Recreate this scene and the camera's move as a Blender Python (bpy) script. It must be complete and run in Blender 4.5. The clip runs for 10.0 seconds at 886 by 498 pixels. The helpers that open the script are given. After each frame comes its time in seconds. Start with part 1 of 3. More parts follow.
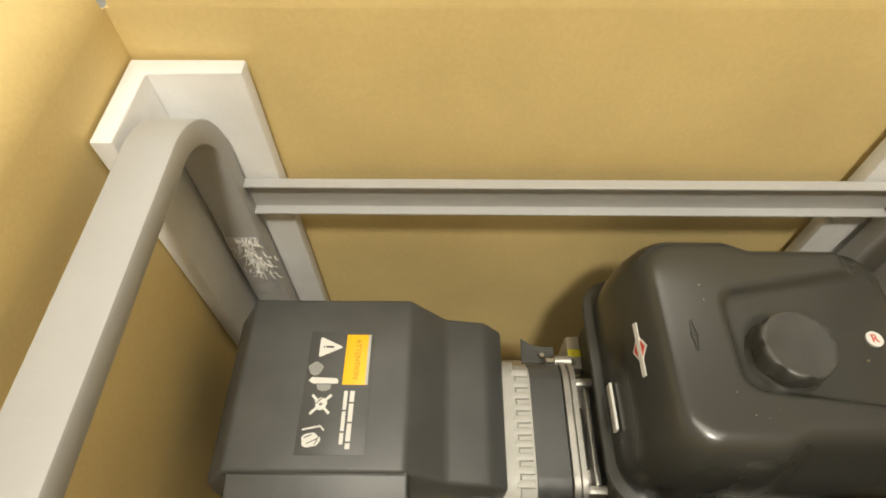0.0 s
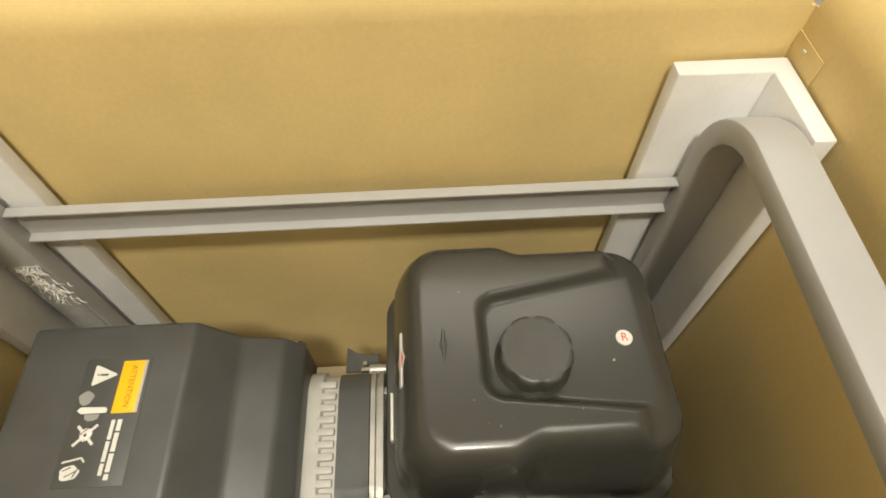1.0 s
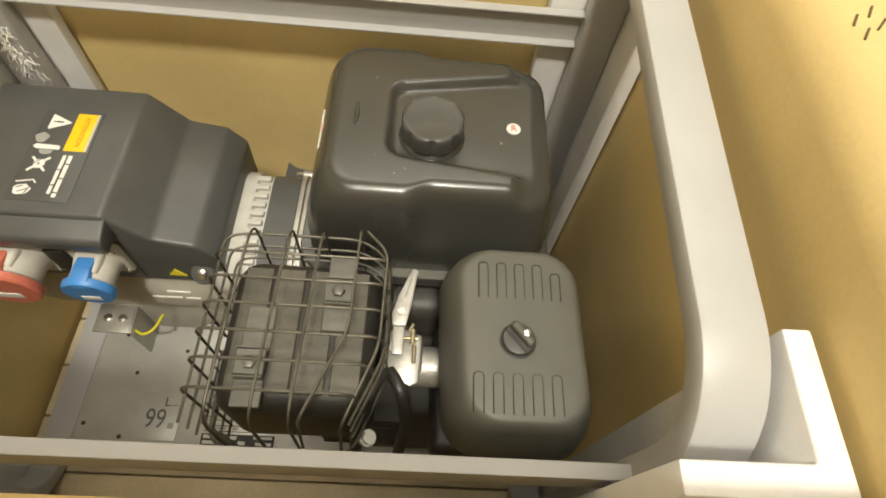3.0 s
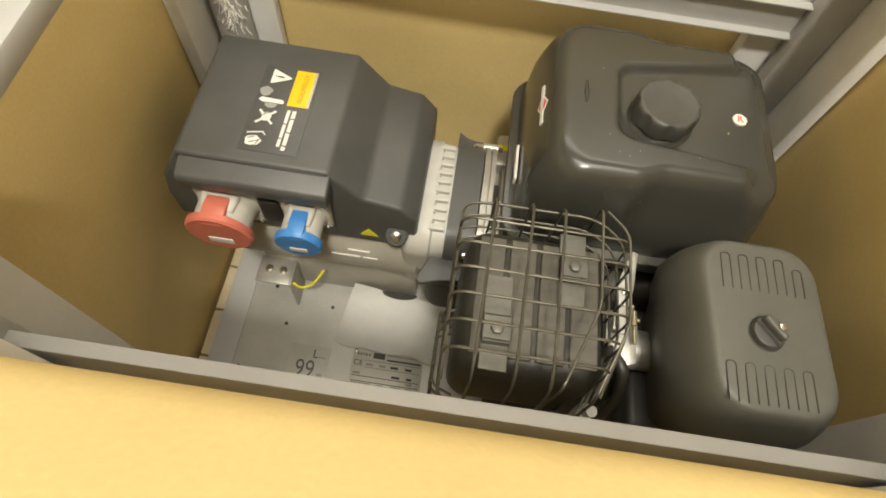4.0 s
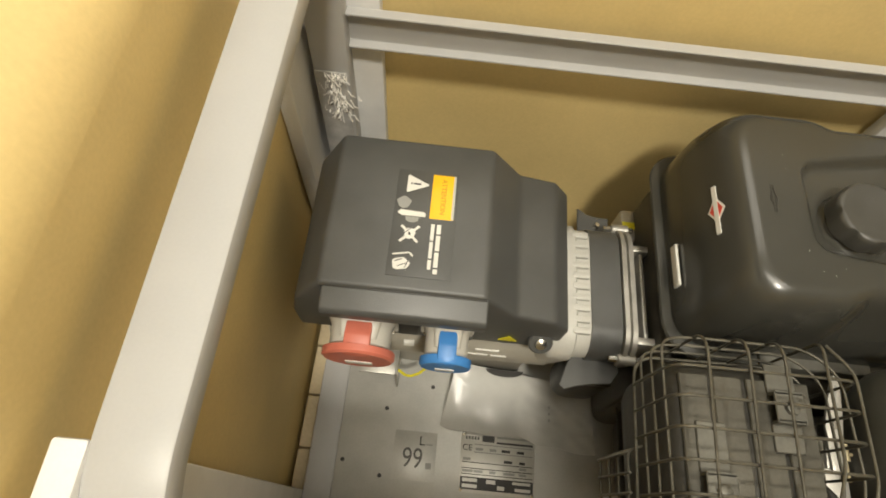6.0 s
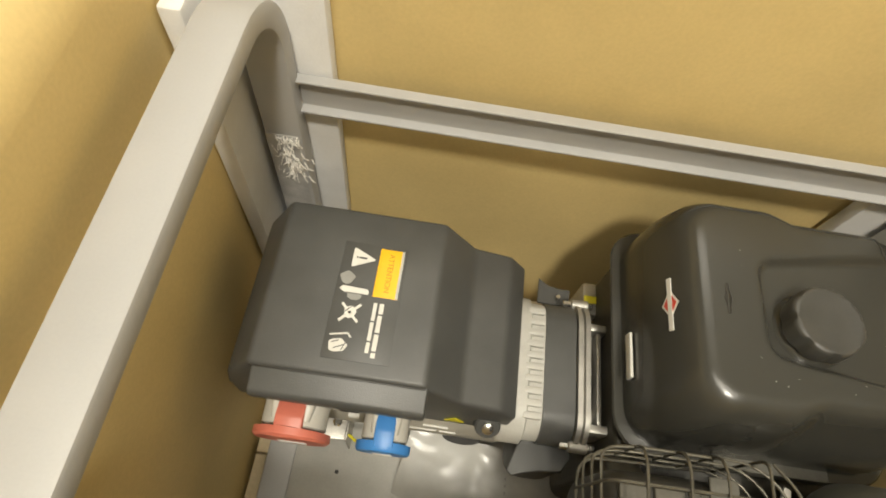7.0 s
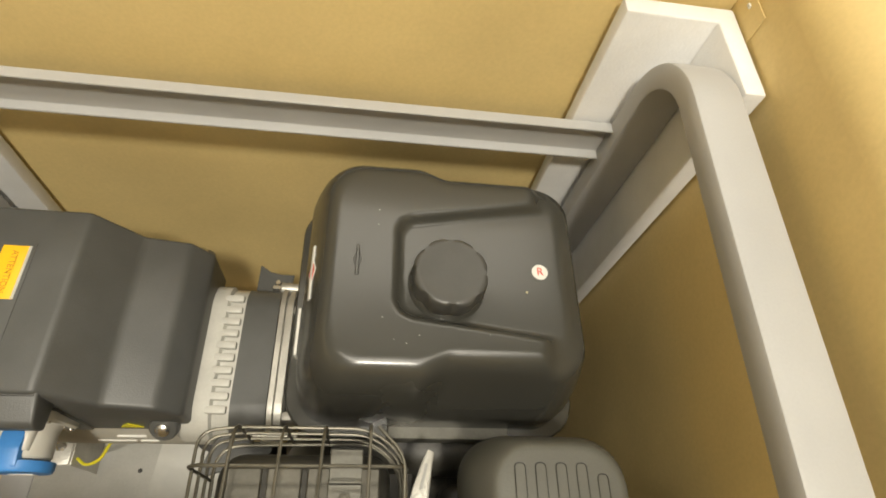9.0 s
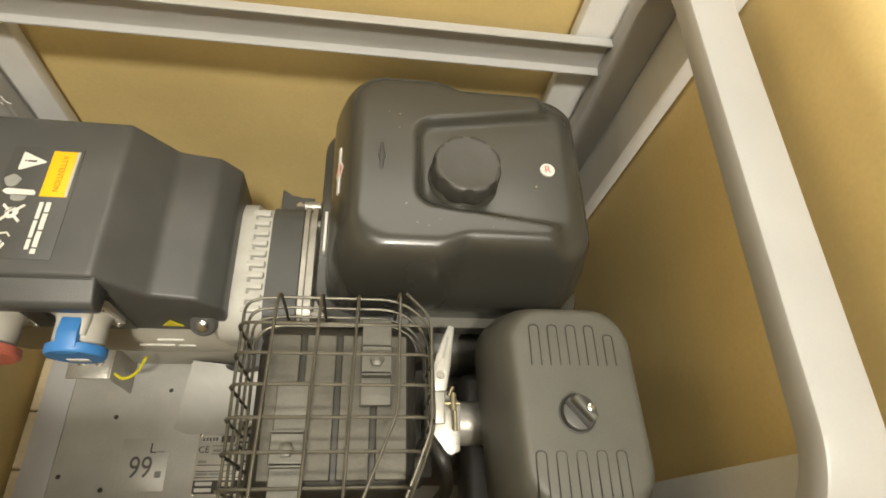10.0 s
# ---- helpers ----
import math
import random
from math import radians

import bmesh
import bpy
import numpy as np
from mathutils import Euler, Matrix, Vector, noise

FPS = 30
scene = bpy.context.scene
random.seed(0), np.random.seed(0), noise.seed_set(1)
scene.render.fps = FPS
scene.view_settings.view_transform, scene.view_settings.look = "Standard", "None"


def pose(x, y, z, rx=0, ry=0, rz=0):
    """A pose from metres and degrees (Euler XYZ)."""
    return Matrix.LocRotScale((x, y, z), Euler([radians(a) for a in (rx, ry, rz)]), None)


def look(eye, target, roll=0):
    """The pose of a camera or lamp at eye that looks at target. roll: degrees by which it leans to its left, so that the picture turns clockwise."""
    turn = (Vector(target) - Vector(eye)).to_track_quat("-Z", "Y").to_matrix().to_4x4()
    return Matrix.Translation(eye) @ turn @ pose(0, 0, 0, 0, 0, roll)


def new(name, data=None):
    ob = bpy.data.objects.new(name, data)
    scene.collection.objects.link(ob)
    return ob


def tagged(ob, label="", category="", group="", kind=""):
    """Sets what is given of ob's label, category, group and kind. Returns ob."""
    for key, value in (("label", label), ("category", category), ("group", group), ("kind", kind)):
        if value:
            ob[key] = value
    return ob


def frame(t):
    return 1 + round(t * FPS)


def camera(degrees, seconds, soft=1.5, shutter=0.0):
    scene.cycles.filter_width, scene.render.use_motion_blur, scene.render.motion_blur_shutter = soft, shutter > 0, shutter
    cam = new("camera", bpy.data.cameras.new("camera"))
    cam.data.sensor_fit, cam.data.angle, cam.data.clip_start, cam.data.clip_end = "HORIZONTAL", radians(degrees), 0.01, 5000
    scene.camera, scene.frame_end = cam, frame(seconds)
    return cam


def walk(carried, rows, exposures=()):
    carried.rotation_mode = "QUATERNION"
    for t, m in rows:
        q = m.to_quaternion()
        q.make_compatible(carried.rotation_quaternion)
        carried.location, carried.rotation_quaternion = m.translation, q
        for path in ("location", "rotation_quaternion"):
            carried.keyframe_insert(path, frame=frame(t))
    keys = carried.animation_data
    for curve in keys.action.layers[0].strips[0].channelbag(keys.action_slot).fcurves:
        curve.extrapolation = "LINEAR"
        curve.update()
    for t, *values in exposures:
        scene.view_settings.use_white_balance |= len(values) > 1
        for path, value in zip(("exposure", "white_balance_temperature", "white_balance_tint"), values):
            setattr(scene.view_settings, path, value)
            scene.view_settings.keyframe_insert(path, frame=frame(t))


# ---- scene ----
cam = camera(76.5, 10.0, soft=1.8)
PATH = [
    (0, (0.125, 0.084, 0.941), (0.107, 1.21, -0.712), -0.4),
    (0.5, (0.242, 0.103, 0.944), (0.251, 1.223, -0.713), -1.3),
    (1, (0.339, 0.101, 0.95), (0.387, 1.198, -0.722), -0.7),
    (1.5, (0.414, 0.086, 0.943), (0.486, 1.157, -0.744), 0.3),
    (2, (0.45, 0.021, 0.926), (0.549, 1.063, -0.778), 3.0),
    (2.2, (0.450, -0.010, 0.924), (0.563, 1.009, -0.793), 4.5),
    (3.3, (0.376, -0.118, 0.927), (0.454, 0.849, -0.822), 10.4),
    (3.5, (0.337, -0.12, 0.923), (0.378, 0.824, -0.839), 10.2),
    (4, (0.221, -0.125, 0.921), (0.227, 0.774, -0.865), 9.1),
    (4.5, (0.134, -0.115, 0.91), (0.135, 0.761, -0.888), 7.9),
    (5, (0.027, -0.1, 0.911), (0.036, 0.758, -0.896), 7.2),
    (5.5, (0.0, -0.064, 0.917), (0.035, 0.793, -0.889), 8.2),
    (5.7, (0.009, -0.034, 0.920), (0.046, 0.818, -0.889), 8.0),
    (6.8, (0.064, 0.068, 0.928), (0.105, 0.979, -0.852), 10.5),
    (7, (0.07, 0.076, 0.93), (0.118, 1.003, -0.842), 11.4),
    (7.5, (0.11, 0.099, 0.933), (0.202, 1.055, -0.821), 13.7),
    (8, (0.196, 0.104, 0.932), (0.342, 1.083, -0.806), 15.2),
    (8.5, (0.294, 0.099, 0.929), (0.534, 1.078, -0.799), 17.1),
    (9, (0.354, 0.077, 0.917), (0.626, 1.044, -0.812), 17.1),
    (9.5, (0.344, 0.03, 0.919), (0.616, 0.973, -0.824), 17.0),
    (10, (0.333, -0.022, 0.916), (0.616, 0.901, -0.836), 17.5),
]
walk(cam, [(t, look(eye, target, roll)) for t, eye, target, roll in PATH],
     [(0, -0.06), (2, 0.0), (3.3, 0.2), (4.5, 0.2), (5.5, 0.06), (7, 0.0), (8.5, 0.0), (10, 0.18)])
# ---------------------------------------------------------------- room light
world = bpy.data.worlds.new("world")
scene.world = world
world.use_nodes = True
world.node_tree.nodes["Background"].inputs[0].default_value = (1.0, 0.9, 0.75, 1)
world.node_tree.nodes["Background"].inputs[1].default_value = 0.05


def area_lamp(x, y, z, sx, sy, watts, colour):
    data = bpy.data.lights.new("lamp_and_fill_light", "AREA")
    data.shape, data.size, data.size_y, data.energy, data.color = "RECTANGLE", sx, sy, watts, colour
    ob = new("lamp_and_fill_light", data)
    ob.location = (x, y, z)
    return ob


LAMP_COLOUR = (1.0, 0.93, 0.79)
# compact lamp set from the cast shadows; wide panels added, overhead fill and rear reflection
LAMPS = [(0.45, -1.68, 4.82, 0.42, 0.42, 190), (0.35, -0.5, 4.82, 3.0, 1.0, 60), (0.3, 2.8, 4.82, 4.0, 1.0, 35)]
for lx, ly, lz, sx, sy, watts in LAMPS:
    area_lamp(lx, ly, lz, sx, sy, watts, LAMP_COLOUR)


# ---------------------------------------------------------------- materials
def material(name, base, rough=0.6, metal=0.0, vary=0.12, scale=18.0, grain=220.0, bump=0.08, second=None, coat=0.0, island=0.0, gloss=0.07):
    m = bpy.data.materials.new(name)
    m.use_nodes = True
    nt = m.node_tree
    b = nt.nodes["Principled BSDF"]
    b.inputs["Roughness"].default_value, b.inputs["Metallic"].default_value = rough, metal
    if coat:
        b.inputs["Coat Weight"].default_value = coat
        b.inputs["Coat Roughness"].default_value = 0.12
    tc = nt.nodes.new("ShaderNodeTexCoord")
    n1 = nt.nodes.new("ShaderNodeTexNoise")
    n1.inputs["Scale"].default_value, n1.inputs["Detail"].default_value = scale, 5
    n2 = nt.nodes.new("ShaderNodeTexNoise")
    n2.inputs["Scale"].default_value, n2.inputs["Detail"].default_value = grain, 3
    for n in (n1, n2):
        nt.links.new(tc.outputs["Object"], n.inputs["Vector"])
    ramp = nt.nodes.new("ShaderNodeValToRGB")
    dark = second or tuple(c * (1 - vary) for c in base)
    light = tuple(min(1, c * (1 + vary * 0.5)) for c in base)
    ramp.color_ramp.elements[0].position, ramp.color_ramp.elements[1].position = 0.32, 0.68
    ramp.color_ramp.elements[0].color, ramp.color_ramp.elements[1].color = (*dark, 1), (*light, 1)
    nt.links.new(n1.outputs["Fac"], ramp.inputs["Fac"])
    mix = nt.nodes.new("ShaderNodeMix")
    mix.data_type, mix.blend_type = "RGBA", "MULTIPLY"
    mix.inputs["Factor"].default_value = min(1.0, vary * 1.5)
    nt.links.new(ramp.outputs["Color"], mix.inputs["A"])
    nt.links.new(n2.outputs["Fac"], mix.inputs["B"])
    last = mix.outputs["Result"]
    if island:
        info = nt.nodes.new("ShaderNodeObjectInfo")
        hsv = nt.nodes.new("ShaderNodeHueSaturation")
        mr = nt.nodes.new("ShaderNodeMapRange")
        mr.inputs["To Min"].default_value, mr.inputs["To Max"].default_value = 1 - island, 1 + island
        nt.links.new(info.outputs["Random"], mr.inputs["Value"])
        nt.links.new(mr.outputs["Result"], hsv.inputs["Value"])
        nt.links.new(last, hsv.inputs["Color"])
        last = hsv.outputs["Color"]
    nt.links.new(last, b.inputs["Base Color"])
    rr = nt.nodes.new("ShaderNodeMapRange")
    rr.inputs["To Min"].default_value, rr.inputs["To Max"].default_value = max(0.03, rough - gloss), min(1, rough + gloss)
    nt.links.new(n1.outputs["Fac"], rr.inputs["Value"])
    nt.links.new(rr.outputs["Result"], b.inputs["Roughness"])
    if bump:
        bp = nt.nodes.new("ShaderNodeBump")
        bp.inputs["Strength"].default_value, bp.inputs["Distance"].default_value = bump, 0.002
        nt.links.new(n2.outputs["Fac"], bp.inputs["Height"])
        nt.links.new(bp.outputs["Normal"], b.inputs["Normal"])
    return m


CARD = material("cardboard", (0.79, 0.612, 0.275), 0.66, vary=0.09, scale=6, grain=260, bump=0.05)
CARD_EDGE = material("cardboard_edge", (0.50, 0.34, 0.15), 0.9, vary=0.2, grain=400)
FOAM = material("white_foam", (0.74, 0.735, 0.72), 0.75, vary=0.05, scale=30, grain=420, bump=0.16)
FRAME = material("grey_powder_coat", (0.42, 0.418, 0.410), 0.42, vary=0.05, scale=14, grain=500, bump=0.03)
STEEL = material("galvanised_plate", (0.47, 0.465, 0.43), 0.42, metal=0.15, vary=0.10, scale=22, grain=300, bump=0.03)
COVER = material("dark_grey_plastic", (0.080, 0.081, 0.077), 0.42, vary=0.12, scale=25, grain=700, bump=0.10)
TANK = material("black_enamel", (0.046, 0.045, 0.038), 0.27, vary=0.04, scale=9, grain=700, bump=0.008, coat=0.12, gloss=0.012)
CAP = material("black_cap_plastic", (0.062, 0.061, 0.055), 0.40, vary=0.12, scale=40, grain=600, bump=0.06)
FILTER = material("filter_grey_plastic", (0.100, 0.098, 0.082), 0.5, vary=0.12, scale=20, grain=650, bump=0.10)
BLACK = material("black_plastic", (0.030, 0.028, 0.024), 0.45, vary=0.2, scale=30, grain=400, bump=0.05)
ENGINE = material("black_engine_metal", (0.070, 0.066, 0.054), 0.5, vary=0.3, scale=20, grain=200, bump=0.15)
ALU = material("cast_aluminium", (0.50, 0.485, 0.44), 0.42, metal=0.6, vary=0.15, scale=35, grain=350, bump=0.2)
BELL = material("cream_alternator_paint", (0.50, 0.49, 0.445), 0.45, vary=0.10, scale=25, grain=350, bump=0.06)
BODY = material("grey_alternator_paint", (0.47, 0.45, 0.39), 0.42, vary=0.08, scale=25, grain=350, bump=0.05)
MUFF = material("muffler_steel", (0.125, 0.118, 0.095), 0.48, metal=0.4, vary=0.25, scale=22, grain=260, bump=0.15)
MUFFBODY = material("black_muffler_paint", (0.045, 0.043, 0.036), 0.5, metal=0.2, vary=0.25, scale=22, grain=260, bump=0.15)
CLIP = material("muffler_clip_steel", (0.17, 0.165, 0.14), 0.48, metal=0.4, vary=0.2, scale=30, grain=300, bump=0.1)
WIRE = material("guard_wire", (0.15, 0.14, 0.11), 0.40, metal=0.6, vary=0.25, scale=60, grain=400, bump=0.05)
CHROME = material("zinc_screw", (0.75, 0.73, 0.68), 0.25, metal=0.95, vary=0.1, scale=80, grain=400, bump=0.05)
BRASS = material("brass", (0.50, 0.43, 0.27), 0.35, metal=0.8, vary=0.15, scale=60)
WHITEPL = material("white_socket_plastic", (0.56, 0.54, 0.48), 0.4, vary=0.05, scale=40, grain=500, bump=0.03)
RED = material("red_socket_plastic", (0.60, 0.17, 0.115), 0.4, vary=0.08, scale=40, grain=500, bump=0.03)
BLUE = material("blue_socket_plastic", (0.06, 0.24, 0.60), 0.4, vary=0.08, scale=40, grain=500, bump=0.03)
WHITEINK = material("white_print", (0.68, 0.67, 0.62), 0.55, vary=0.05, bump=0)
DARKINK = material("dark_print", (0.035, 0.033, 0.03), 0.55, vary=0.1, bump=0)
SOFTINK = material("soft_black_print", (0.10, 0.098, 0.09), 0.55, vary=0.1, bump=0)
GREYINK = material("grey_print", (0.30, 0.30, 0.28), 0.55, vary=0.1, bump=0)
ORANGE = material("orange_label", (0.92, 0.50, 0.010), 0.4, vary=0.04, bump=0)
LABELINK = material("brown_print", (0.50, 0.25, 0.01), 0.5, vary=0.05, bump=0)
REDINK = material("red_print", (0.60, 0.07, 0.04), 0.5, vary=0.05, bump=0)
YELLOW = material("yellow_print", (0.78, 0.70, 0.03), 0.5, vary=0.05, bump=0)
STICKER = material("sticker_black", (0.076, 0.077, 0.073), 0.41, vary=0.1, bump=0)
PLATE = material("rating_plate_metal", (0.54, 0.53, 0.48), 0.35, metal=0.25, vary=0.06, bump=0)
CLEAR = material("clear_label", (0.485, 0.48, 0.44), 0.40, metal=0.15, vary=0.10, bump=0)
BAG = material("plastic_sleeve", (0.42, 0.415, 0.38), 0.46, vary=0.06, scale=30, grain=90, bump=0.02, coat=0.08)
STAPLE = material("rusty_staple", (0.20, 0.14, 0.06), 0.6, metal=0.3, vary=0.2, bump=0)
WOOD = material("pallet_wood", (0.66, 0.55, 0.36), 0.8, vary=0.16, scale=9, grain=160, bump=0.2, island=0.12)
FILM = material("worn_foam_film", (0.50, 0.49, 0.47), 0.7, vary=0.18, scale=60, grain=500, bump=0.3)
SCRATCH = material("torn_foam_white", (0.90, 0.88, 0.83), 0.8, vary=0.05, bump=0)
WALLPAINT = material("room_wall_paint", (0.80, 0.79, 0.75), 0.85, vary=0.06, scale=3, grain=90)
CONCRETE = material("concrete_floor", (0.42, 0.41, 0.38), 0.75, vary=0.2, scale=4, grain=60)
GLOW = bpy.data.materials.new("lamp_diffuser")
GLOW.use_nodes = True
GLOW.node_tree.nodes["Principled BSDF"].inputs["Emission Color"].default_value = (*LAMP_COLOUR, 1)
GLOW.node_tree.nodes["Principled BSDF"].inputs["Emission Strength"].default_value = 3.0


# ---------------------------------------------------------------- builders
def thing(name, x, y, z, label, category, group="", kind=""):
    ob = new(name)
    ob.empty_display_size = 0.05
    ob.location = (x, y, z)
    return tagged(ob, label, category, group, kind)


def finish(bm, name, mat, sharp=38):
    bmesh.ops.recalc_face_normals(bm, faces=bm.faces)
    me = bpy.data.meshes.new(name)
    bm.to_mesh(me)
    bm.free()
    me.materials.append(mat)
    me.polygons.foreach_set("use_smooth", [True] * len(me.polygons))
    me.set_sharp_from_angle(angle=radians(sharp))
    return me


def hang(ob, parent):
    ob.parent = parent
    if parent.type == "EMPTY":
        ob.matrix_parent_inverse = Matrix.Translation(-parent.location)
    elif parent.parent is None:
        ob.matrix_parent_inverse = parent.matrix_basis.inverted()


def part(name, bm, mat, parent, label="", sharp=38):
    ob = new(name, finish(bm, name, mat, sharp))
    hang(ob, parent)
    if label:
        ob["label"] = label
    return ob


def box(x0, x1, y0, y1, z0, z1, bevel=0.0, seg=2):
    bm = bmesh.new()
    bmesh.ops.create_cube(bm, size=1)
    for v in bm.verts:
        v.co = ((x0 + x1) / 2 + v.co.x * (x1 - x0), (y0 + y1) / 2 + v.co.y * (y1 - y0), (z0 + z1) / 2 + v.co.z * (z1 - z0))
    if bevel:
        bmesh.ops.bevel(bm, geom=bm.edges[:], offset=bevel, segments=seg, affect="EDGES", profile=0.5)
    return bm


def moved(bm, m):
    bmesh.ops.transform(bm, matrix=m, verts=bm.verts)
    return bm


def join(*bms):
    out = bms[0]
    for other in bms[1:]:
        me = bpy.data.meshes.new("tmp")
        other.to_mesh(me)
        other.free()
        out.from_mesh(me)
        bpy.data.meshes.remove(me)
    return out


def loft(rings, closed_ends=True):
    bm = bmesh.new()
    rows = [[bm.verts.new(p) for p in ring] for ring in rings]
    n = len(rows[0])
    for a, b in zip(rows, rows[1:]):
        for i in range(n):
            bm.faces.new((a[i], a[(i + 1) % n], b[(i + 1) % n], b[i]))
    if closed_ends:
        bm.faces.new(rows[0])
        bm.faces.new(rows[-1])
    return bm


def dense(pts, count):
    """The closed outline with count points at even steps."""
    p = [Vector((*q, 0)) for q in pts] + [Vector((*pts[0], 0))]
    acc = [0.0]
    for a, b in zip(p, p[1:]):
        acc.append(acc[-1] + (b - a).length)
    out, k = [], 0
    for i in range(count):
        s = acc[-1] * i / count
        while acc[k + 1] < s:
            k += 1
        q = p[k].lerp(p[k + 1], (s - acc[k]) / max(1e-9, acc[k + 1] - acc[k]))
        out.append((q.x, q.y))
    return out


def rrect(cx, cy, hx, hy, r, n=8):
    pts = []
    r = min(r, hx * 0.999, hy * 0.999)
    for k, (sx, sy) in enumerate(((1, 1), (-1, 1), (-1, -1), (1, -1))):
        for i in range(n + 1):
            a = radians(90 * k + 90 * i / n)
            pts.append((cx + sx * (hx - r) + r * math.cos(a), cy + sy * (hy - r) + r * math.sin(a)))
    return pts


def prism(profile, axis, a, b, bevel=0.0, seg=3):
    """A straight prism of a polygon; axis x: profile is (y, z); y: (x, z); z: (x, y)."""
    def at(p, v):
        return {"x": (v, p[0], p[1]), "y": (p[0], v, p[1]), "z": (p[0], p[1], v)}[axis]
    bm = loft([[at(p, a) for p in profile], [at(p, b) for p in profile]])
    bmesh.ops.recalc_face_normals(bm, faces=bm.faces)
    if bevel:
        bmesh.ops.bevel(bm, geom=bm.edges[:], offset=bevel, segments=seg, affect="EDGES", profile=0.5)
    return bm


def rod(p, q, r, r2=None, seg=20):
    p, q = Vector(p), Vector(q)
    bm = bmesh.new()
    bmesh.ops.create_cone(bm, segments=seg, radius1=r, radius2=r if r2 is None else r2, depth=(q - p).length, cap_ends=True)
    turn = (q - p).to_track_quat("Z", "Y").to_matrix().to_4x4()
    return moved(bm, Matrix.Translation((p + q) / 2) @ turn)


def turned(profile, p, q, seg=40):
    """A turned body about the line from p; profile: (distance along it, radius)."""
    p, q = Vector(p), Vector(q)
    turn = (q - p).to_track_quat("Z", "Y").to_matrix()
    rings = []
    for d, r in profile:
        rings.append([p + turn @ Vector((r * math.cos(2 * math.pi * i / seg), r * math.sin(2 * math.pi * i / seg), d)) for i in range(seg)])
    return loft(rings)


def rounded_path(pts, r, n=6, closed=False):
    pts = [Vector(p) for p in pts]
    out = []
    m = len(pts)
    for i, p in enumerate(pts):
        if not closed and i in (0, m - 1):
            out.append(p)
            continue
        a, b = pts[i - 1], pts[(i + 1) % m]
        da, db = (a - p), (b - p)
        rr = min(r, da.length * 0.49, db.length * 0.49)
        s, e = p + da.normalized() * rr, p + db.normalized() * rr
        for k in range(n + 1):
            t = k / n
            out.append(s * (1 - t) ** 2 + p * 2 * t * (1 - t) + e * t * t)
    return out


def tube(pts, r, seg=8, closed=False):
    pts = [Vector(p) for p in pts]
    rings = []
    m = len(pts)
    up = None
    for i, p in enumerate(pts):
        a = pts[i - 1] if (i or closed) else p
        b = pts[(i + 1) % m] if (i < m - 1 or closed) else p
        d = (b - a).normalized()
        if up is None:
            up = d.orthogonal().normalized()
        up = (up - d * up.dot(d)).normalized()
        side = d.cross(up)
        rings.append([p + up * (r * math.cos(2 * math.pi * k / seg)) + side * (r * math.sin(2 * math.pi * k / seg)) for k in range(seg)])
    if closed:
        rings.append(rings[0])
        bm = loft(rings, False)
        bmesh.ops.remove_doubles(bm, verts=bm.verts, dist=1e-6)
        return bm
    return loft(rings)


def letters(text, size, m, mat, name, parent, label=""):
    cu = bpy.data.curves.new("tmp_text", "FONT")
    cu.body, cu.size, cu.align_x, cu.align_y, cu.extrude = text, size, "CENTER", "CENTER", 0.0002
    tmp = new("tmp_text", cu)
    dg = bpy.context.evaluated_depsgraph_get()
    me = bpy.data.meshes.new_from_object(tmp.evaluated_get(dg))
    bpy.data.objects.remove(tmp)
    me.transform(m)
    me.materials.clear()
    me.materials.append(mat)
    me.name = name
    ob = new(name, me)
    hang(ob, parent)
    if label:
        ob["label"] = label
    return ob


def smooth(a, b, v):
    t = min(1, max(0, (v - a) / (b - a)))
    return t * t * (3 - 2 * t)


# ---------------------------------------------------------------- the room
# assumed shell round the box, added so its pale faces bounce the lamp light
def room():
    x0, x1, y0, y1, z0, z1 = -4.2, 4.8, -4.5, 5.0, -0.13, 4.9
    for name, dims, mat, label in (
            ("floor", (x0, x1, y0, y1, z0 - 0.1, z0), CONCRETE, "assumed grey floor that bounces lamp light"),
            ("ceiling", (x0, x1, y0, y1, z1, z1 + 0.1), WALLPAINT, "assumed off-white ceiling that bounces lamp light"),
            ("wall_north", (x0, x1, y1, y1 + 0.1, z0, z1), WALLPAINT, "assumed off-white wall that bounces lamp light"),
            ("wall_south", (x0, x1, y0 - 0.1, y0, z0, z1), WALLPAINT, "assumed off-white wall that bounces lamp light"),
            ("wall_west", (x0 - 0.1, x0, y0, y1, z0, z1), WALLPAINT, "assumed off-white wall that bounces lamp light"),
            ("wall_east", (x1, x1 + 0.1, y0, y1, z0, z1), WALLPAINT, "assumed off-white wall that bounces lamp light")):
        ob = new(name, finish(box(*dims), name, mat))
        tagged(ob, label, "", "", "structure")
    # housings for the lights; the two wide panels are added fill, out of view
    for lx, ly, lz, sx, sy, watts in LAMPS:
        lamp = thing("lamp_and_fill_panel", lx, ly, z1, "unseen ceiling light with glowing diffuser, the wide ones added as fill", "lamp")
        part("housing", box(lx - sx / 2 - 0.03, lx + sx / 2 + 0.03, ly - sy / 2 - 0.03, ly + sy / 2 + 0.03, 4.85, 4.898, 0.004), WALLPAINT, lamp)
        part("diffuser", box(lx - sx / 2, lx + sx / 2, ly - sy / 2, ly + sy / 2, 4.83, 4.852, 0.004), GLOW, lamp)


room()

# ---------------------------------------------------------------- the box
BX0, BX1, BY0, BY1, BZ, CREASE = -0.157, 0.664, -0.084, 0.502, -0.02, 0.674
TH = 0.006


